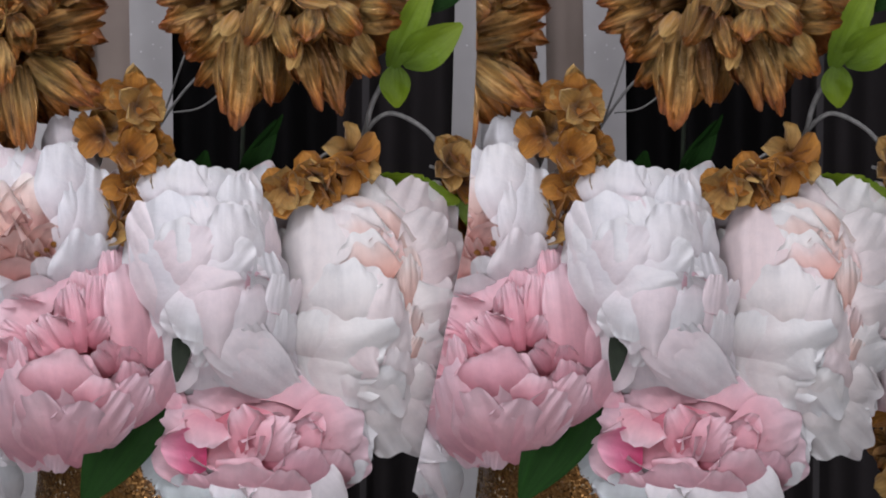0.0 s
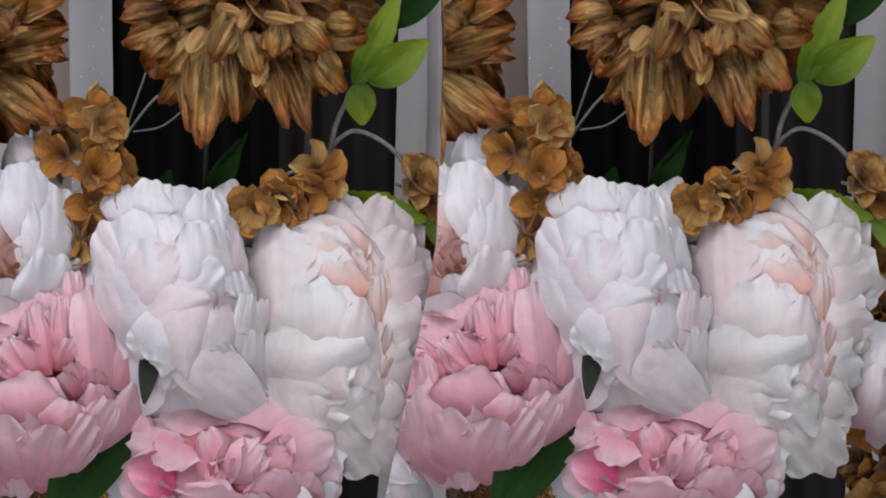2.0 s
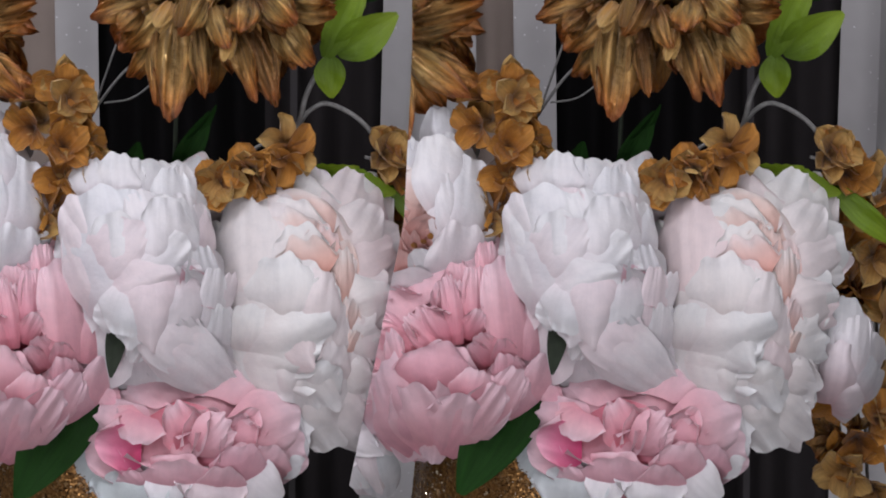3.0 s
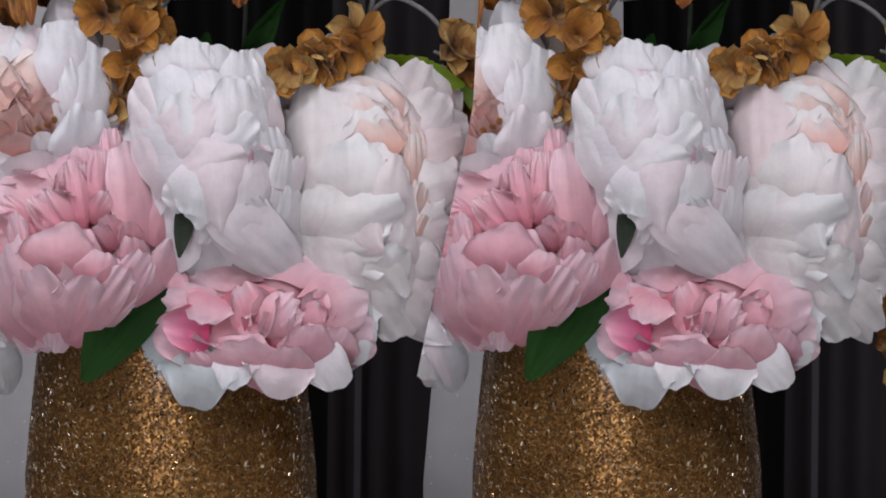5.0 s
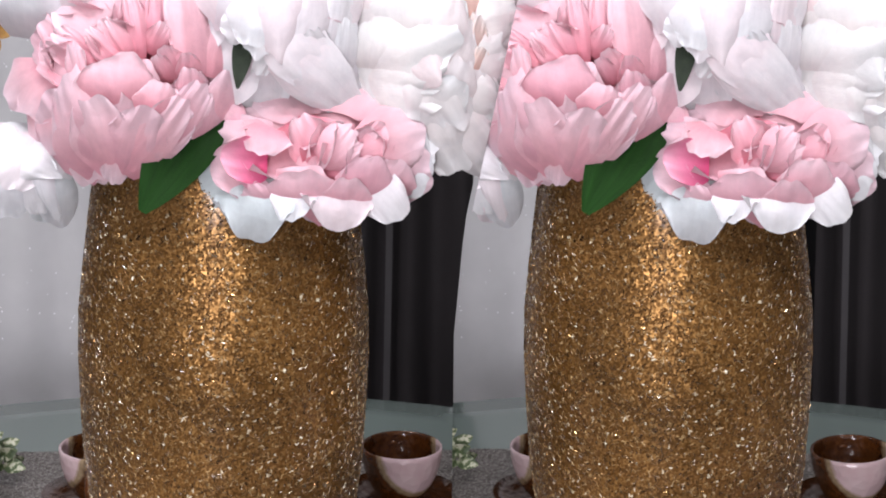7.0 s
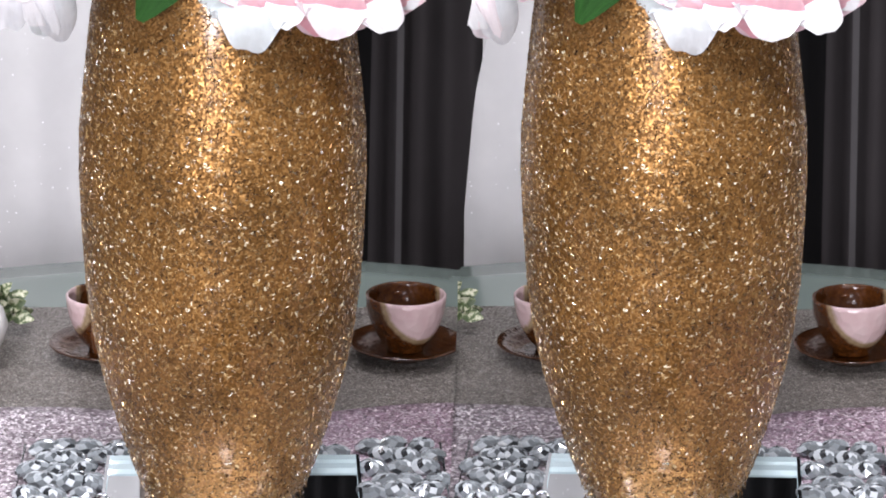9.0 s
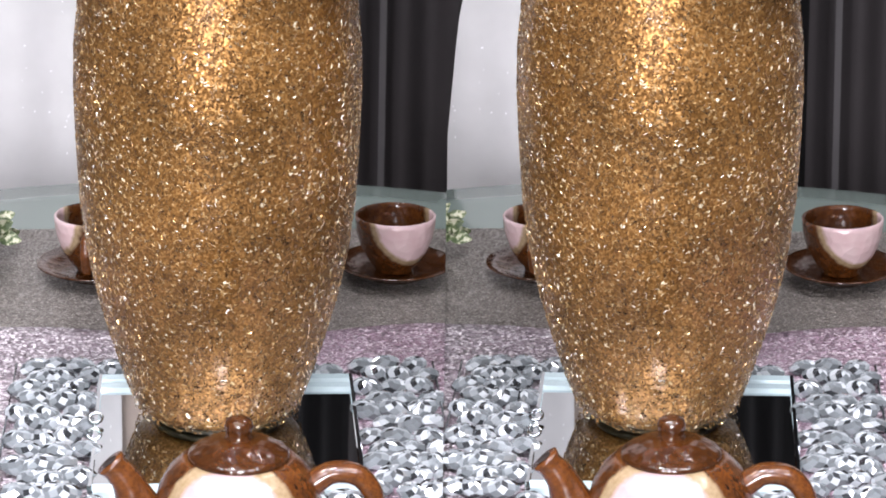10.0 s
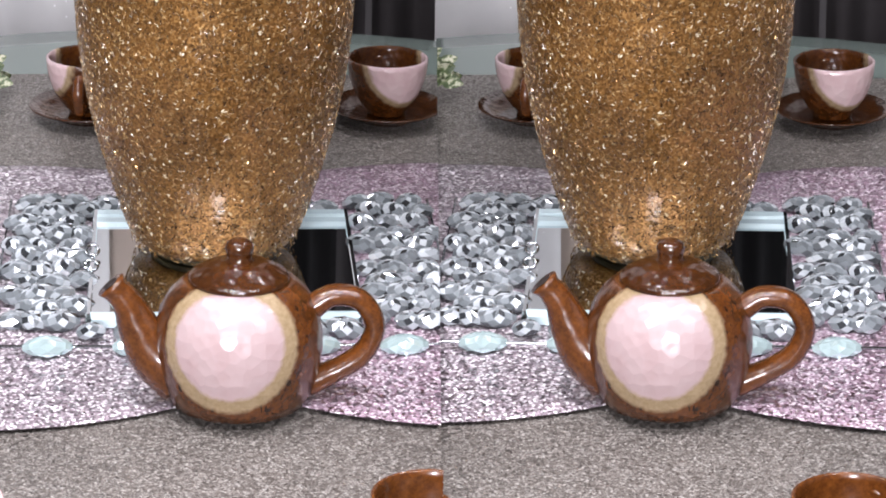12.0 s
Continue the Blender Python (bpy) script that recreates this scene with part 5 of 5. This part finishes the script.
drape(back_bud, "white", (
    (5, -28, 14, 34, 64, -4, 0),
    (-5, -28, -16, 30, 54, 0, 3),
    (16, -23, 37, 18, 39, -2, 2),
), bulge=0.14, cup=0.3, frill=0.03, uv0=0.3)
drape(back_bud, "peach", (
    (19, -23, 20, 7, 24, -2, 4),
), bulge=-0.1, cup=-0.35, curl=0.02, hollow=14, uv0=0.35)
pale_bud = flower("white_bud", (-0.076, -0.023, 0.736), (24, 29, 25), "lilac", "pale lilac white peony bud behind gold petals")
drape(pale_bud, "lilac", (
    (1, -29, -6, 25, 41, 0, 3),
    (11, -24, 15, 16, 27, 2, 4),
), bulge=0.12, cup=0.25, frill=0.03, uv0=0.58)
blush_bud = flower("blush_bud", (0.257, -0.088, 0.569), (30, 47, 35), "white", "closed blush white peony bud beside gold florets")
drape(blush_bud, "white", (
    (-16, -43, -17, 37, 37, -4, 0),
    (-9, -43, 2, 45, 44, 0, 3),
    (-1, -42, 19, 29, 37, 2, 5),
    (1, -42, 27, -6, 37, 0, 4),
    (-9, -43, 15, -32, 44, 3, 7),
    (-13, -44, -9, 11, 44, 5, 8),
), bulge=0.16, cup=0.35, frill=0.02, uv0=0.25)
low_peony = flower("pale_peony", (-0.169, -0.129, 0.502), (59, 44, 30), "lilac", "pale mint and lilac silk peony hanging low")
drape(low_peony, "lilac", (
    (-17, 5, -33, -33, 59, 0, 4),
    (2, 5, -3, -42, 54, 2, 6),
    (16, 5, 24, -40, 32, 4, 8),
    (29, 19, 6, -21, 54, 4, 8),
    (43, 14, 29, -23, 39, 2, 6),
    (-8, 5, -40, -0, 59, 0, 4),
), bulge=0.14, cup=0.25, frill=0.03, uv0=0.58)
drape(low_peony, "mint", (
    (36, 0, 46, -50, 36, 4, 8),
), bulge=0.16, cup=0.28, frill=0.02, uv0=0.35)
drape(low_peony, "lilac", (
    (29, 5, 35, -46, 24, 8, 12),
    (11, 9, 43, -9, 44, 6, 10),
), bulge=0.14, cup=0.3, frill=0.03, point=0.5, uv0=0.58)

dahlia_a = dahlia("gold_dahlia", (0.106, 0.025, 0.876), (0.0, -0.84, 0.45), 0.098, "antique gold satin dahlia with long creased petals", 8)
dahlia_b = dahlia("gold_dahlia", (-0.142, 0.015, 0.836), (0.08, -0.84, 0.45), 0.088, "antique gold satin dahlia beside white curtain", 25)

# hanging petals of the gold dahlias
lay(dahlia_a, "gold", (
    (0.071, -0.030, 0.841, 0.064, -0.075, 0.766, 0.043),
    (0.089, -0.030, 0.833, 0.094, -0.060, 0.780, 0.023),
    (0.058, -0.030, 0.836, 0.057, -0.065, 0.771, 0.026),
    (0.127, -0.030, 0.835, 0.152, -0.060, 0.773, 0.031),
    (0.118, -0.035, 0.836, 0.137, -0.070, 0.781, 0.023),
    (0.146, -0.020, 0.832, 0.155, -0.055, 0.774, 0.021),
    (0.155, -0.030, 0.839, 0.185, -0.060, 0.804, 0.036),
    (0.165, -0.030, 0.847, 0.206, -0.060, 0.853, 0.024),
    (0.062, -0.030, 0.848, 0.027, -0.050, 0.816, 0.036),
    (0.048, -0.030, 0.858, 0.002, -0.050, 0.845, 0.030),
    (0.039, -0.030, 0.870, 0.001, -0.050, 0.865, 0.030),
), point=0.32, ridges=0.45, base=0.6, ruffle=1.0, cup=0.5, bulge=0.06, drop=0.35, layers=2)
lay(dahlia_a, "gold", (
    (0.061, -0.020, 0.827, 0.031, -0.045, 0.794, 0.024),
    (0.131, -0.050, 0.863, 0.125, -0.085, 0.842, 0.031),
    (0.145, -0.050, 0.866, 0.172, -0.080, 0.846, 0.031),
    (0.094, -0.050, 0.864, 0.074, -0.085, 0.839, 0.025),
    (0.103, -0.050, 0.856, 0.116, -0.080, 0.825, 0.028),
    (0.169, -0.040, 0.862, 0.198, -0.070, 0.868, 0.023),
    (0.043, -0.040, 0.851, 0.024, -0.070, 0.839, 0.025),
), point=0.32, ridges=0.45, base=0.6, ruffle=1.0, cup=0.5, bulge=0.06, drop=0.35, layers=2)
lay(dahlia_a, "straw", (
    (0.069, -0.070, 0.864, 0.056, -0.095, 0.848, 0.020),
    (0.074, -0.080, 0.845, 0.079, -0.100, 0.881, 0.012),
    (0.117, -0.070, 0.875, 0.144, -0.095, 0.873, 0.012),
    (0.078, -0.080, 0.884, 0.099, -0.100, 0.882, 0.011),
    (0.117, -0.070, 0.842, 0.109, -0.085, 0.817, 0.016),
), point=0.32, ridges=0.45, base=0.6, ruffle=1.0, cup=0.5, bulge=0.06, drop=0.35, layers=2)
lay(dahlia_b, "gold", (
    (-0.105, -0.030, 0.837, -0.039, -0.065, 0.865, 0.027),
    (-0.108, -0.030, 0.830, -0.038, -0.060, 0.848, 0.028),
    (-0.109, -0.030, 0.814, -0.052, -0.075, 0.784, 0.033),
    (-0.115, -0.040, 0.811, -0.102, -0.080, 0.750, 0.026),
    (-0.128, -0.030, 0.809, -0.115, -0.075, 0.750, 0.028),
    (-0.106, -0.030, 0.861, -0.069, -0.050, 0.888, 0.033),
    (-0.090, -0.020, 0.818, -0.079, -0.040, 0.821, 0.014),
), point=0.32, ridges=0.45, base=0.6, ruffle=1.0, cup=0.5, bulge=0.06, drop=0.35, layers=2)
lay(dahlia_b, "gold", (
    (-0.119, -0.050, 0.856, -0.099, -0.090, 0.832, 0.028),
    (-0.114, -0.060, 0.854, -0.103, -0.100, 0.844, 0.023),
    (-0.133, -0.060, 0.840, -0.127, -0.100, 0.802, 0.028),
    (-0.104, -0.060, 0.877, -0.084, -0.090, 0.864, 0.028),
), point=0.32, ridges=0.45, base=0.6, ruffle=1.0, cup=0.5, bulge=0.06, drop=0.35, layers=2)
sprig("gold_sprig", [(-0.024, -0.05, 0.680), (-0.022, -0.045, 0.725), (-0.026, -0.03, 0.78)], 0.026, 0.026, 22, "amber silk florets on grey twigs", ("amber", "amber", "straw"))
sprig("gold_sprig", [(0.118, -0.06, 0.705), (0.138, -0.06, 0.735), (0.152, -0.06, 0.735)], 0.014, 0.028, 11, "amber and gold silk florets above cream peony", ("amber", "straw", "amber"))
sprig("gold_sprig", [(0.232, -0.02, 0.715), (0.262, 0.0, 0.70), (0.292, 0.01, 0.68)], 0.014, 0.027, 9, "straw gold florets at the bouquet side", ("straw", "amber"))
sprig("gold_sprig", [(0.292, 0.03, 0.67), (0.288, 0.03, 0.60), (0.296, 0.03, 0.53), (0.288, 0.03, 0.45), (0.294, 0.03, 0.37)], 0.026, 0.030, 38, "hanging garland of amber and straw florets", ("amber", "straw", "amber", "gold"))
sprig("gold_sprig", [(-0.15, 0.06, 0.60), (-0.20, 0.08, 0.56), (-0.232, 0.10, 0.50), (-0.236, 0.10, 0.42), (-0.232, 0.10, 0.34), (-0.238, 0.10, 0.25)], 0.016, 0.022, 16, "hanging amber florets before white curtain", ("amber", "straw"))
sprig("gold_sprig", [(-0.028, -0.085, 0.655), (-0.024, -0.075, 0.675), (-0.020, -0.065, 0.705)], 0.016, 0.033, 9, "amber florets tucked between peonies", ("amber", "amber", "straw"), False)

branch = thing("leaf_branch", pose(0.175, 0.0, 0.741), "arching grey twig with bright green leaves", "foliage")
part("stem", tube("stem", curve_points([(-0.02, 0.01, -0.06), (0.0, 0, 0.0), (0.008, 0, 0.03), (0.03, 0, 0.075), (0.05, 0.005, 0.13)]), 0.0024, M["stem"], 8), branch, "grey twig")
part("stem", tube("stem", curve_points([(0.0, 0, 0.0), (0.010, 0, 0.013), (0.024, 0, 0.019), (0.045, 0, 0.010), (0.062, 0, -0.006), (0.078, 0, -0.035), (0.09, 0, -0.06)]), 0.0021, M["stem"], 8), branch, "grey arching twig")
leaf(branch, (0.032, -0.004, 0.064), (0.082, -0.012, 0.100), 0.036, "leaf", 0.15, 0.15)
leaf(branch, (0.026, -0.004, 0.062), (0.028, -0.008, 0.026), 0.027, "leaf", 0.15, 0.2)
leaf(branch, (0.022, -0.004, 0.060), (0.058, -0.004, 0.140), 0.026, "leaf", 0.1, 0.0, serrate=0.08)
leaf(branch, (0.05, -0.002, 0.11), (0.10, -0.004, 0.15), 0.024, "dark_leaf", 0.1, 0.0)
leaves = thing("leaf_sprig", pose(0.19, -0.03, 0.705), "green serrated leaves above the cream peony", "foliage")
leaf(leaves, (-0.02, 0.0, 0.0), (0.035, -0.01, 0.010), 0.028, "leaf", 0.3, 0.5, serrate=0.12)
leaf(leaves, (0.02, 0.0, 0.004), (0.066, -0.012, -0.012), 0.024, "leaf", 0.3, 0.4, serrate=0.12)
leaf(leaves, (0.06, 0.005, -0.01), (0.125, 0.0, -0.065), 0.022, "leaf", 0.3, 0.2)
leaf(leaves, (-0.12, 0.01, 0.0), (-0.09, 0.005, 0.055), 0.022, "dark_leaf", 0.2, 0.2)
leaf(leaves, (-0.118, 0.01, 0.02), (-0.085, 0.0, 0.062), 0.014, "dark_leaf", 0.2, 0.9)
leaf(leaves, (-0.165, 0.01, -0.02), (-0.15, 0.0, 0.03), 0.026, "dark_leaf", 0.2, 0.2)
part("stem", tube("stem", curve_points([(-0.118, 0.03, 0.05), (-0.12, 0.025, 0.0), (-0.122, 0.02, -0.06)]), 0.002, M["core"], 8), leaves, "thin dark stem")
low = thing("dark_leaf", pose(-0.030, -0.165, 0.520), "single dark green leaf over the vase rim", "leaf")
leaf(low, (0.030, 0.030, 0.044), (-0.028, -0.034, -0.037), 0.056, "dark_leaf", 0.10, 0.1, "dark green cloth leaf")
# dark sheet laid where only shade lies between the two blooms
gap_shade = thing("dark_leaf", pose(0.022, -0.170, 0.605), "dark leaf-shaped sheet for the shaded gap between pink and white peonies", "leaf")
leaf(gap_shade, (0.004, 0.014, 0.023), (-0.004, -0.014, -0.023), 0.017, "core", 0.05, 0.1)
twig = thing("grey_twig", pose(0.0, 0.04, 0.72), "bare grey forked twig behind the flowers", "foliage")
part("stem", tube("stem", curve_points([(-0.02, 0, -0.02), (0.0, 0, 0.02), (0.03, 0, 0.06), (0.06, 0, 0.075)]), 0.0013, M["stem"], 6), twig)
part("stem", tube("stem", curve_points([(0.0, 0, 0.02), (0.012, 0, 0.055), (0.026, 0, 0.095)]), 0.0010, M["stem"], 6), twig)
part("stem", tube("stem", curve_points([(0.01, 0, 0.03), (0.035, 0, 0.035), (0.06, 0, 0.055)]), 0.0009, M["stem"], 6), twig)

# ---- the two settings and the seam between them ----
PIVOT, SWING, LEANING = (0.13, -2.471, 0.4), 4.55, 1.2
SEAM = ((-1.0, 0.013), (0.30, 0.013), (0.45, 0.026), (0.60, 0.056), (0.70, 0.076), (0.85, 0.083), (3.0, 0.083))


def side_pose(sign):
    return pose(*PIVOT) @ pose(0, 0, 0, 0, 0, sign * SWING) @ pose(0, 0, 0, 0, sign * LEANING, 0) @ Matrix.Translation([-c for c in PIVOT])


def seam_at(p):
    h = p.z + 0.30 * (p.y + 0.15)
    return float(np.interp(h, [s[0] for s in SEAM], [s[1] for s in SEAM]))


def stands(ob):
    m = ob.matrix_basis.copy()
    while ob.parent:
        ob = ob.parent
        m = ob.matrix_basis @ m
    return m


def trim(root, sign):
    """Ends a thing where its setting meets the other one."""
    for ob in list(root.children_recursive):
        if ob.data is None:
            continue
        m = stands(ob)
        off = [(p := m @ v.co).x - seam_at(p) for v in ob.data.vertices]
        keep = [sign * d for d in off]
        if max(keep) <= 0:
            if not ob.children:
                bpy.data.objects.remove(ob)
            continue
        if min(keep) >= 0:
            continue
        ob.data = ob.data.copy()
        bm = bmesh.new()
        bm.from_mesh(ob.data)
        for v, d in zip(bm.verts, off):
            p = m @ v.co
            v.co = (d, p.y, p.z)
        bmesh.ops.bisect_plane(bm, geom=bm.verts[:] + bm.edges[:] + bm.faces[:], plane_co=(0, 0, 0), plane_no=(-sign, 0, 0), clear_outer=True)
        back = m.inverted()
        for v in bm.verts:
            v.co = back @ Vector((v.co.x + seam_at(v.co), v.co.y, v.co.z))
        bm.to_mesh(ob.data)
        bm.free()
    if not root.children:
        bpy.data.objects.remove(root)


for ob in THINGS:
    here = ob.matrix_basis.copy()
    twin = copy_thing(ob, side_pose(-1) @ here)
    ob.matrix_basis = side_pose(1) @ here
    trim(ob, -1)
    trim(twin, 1)
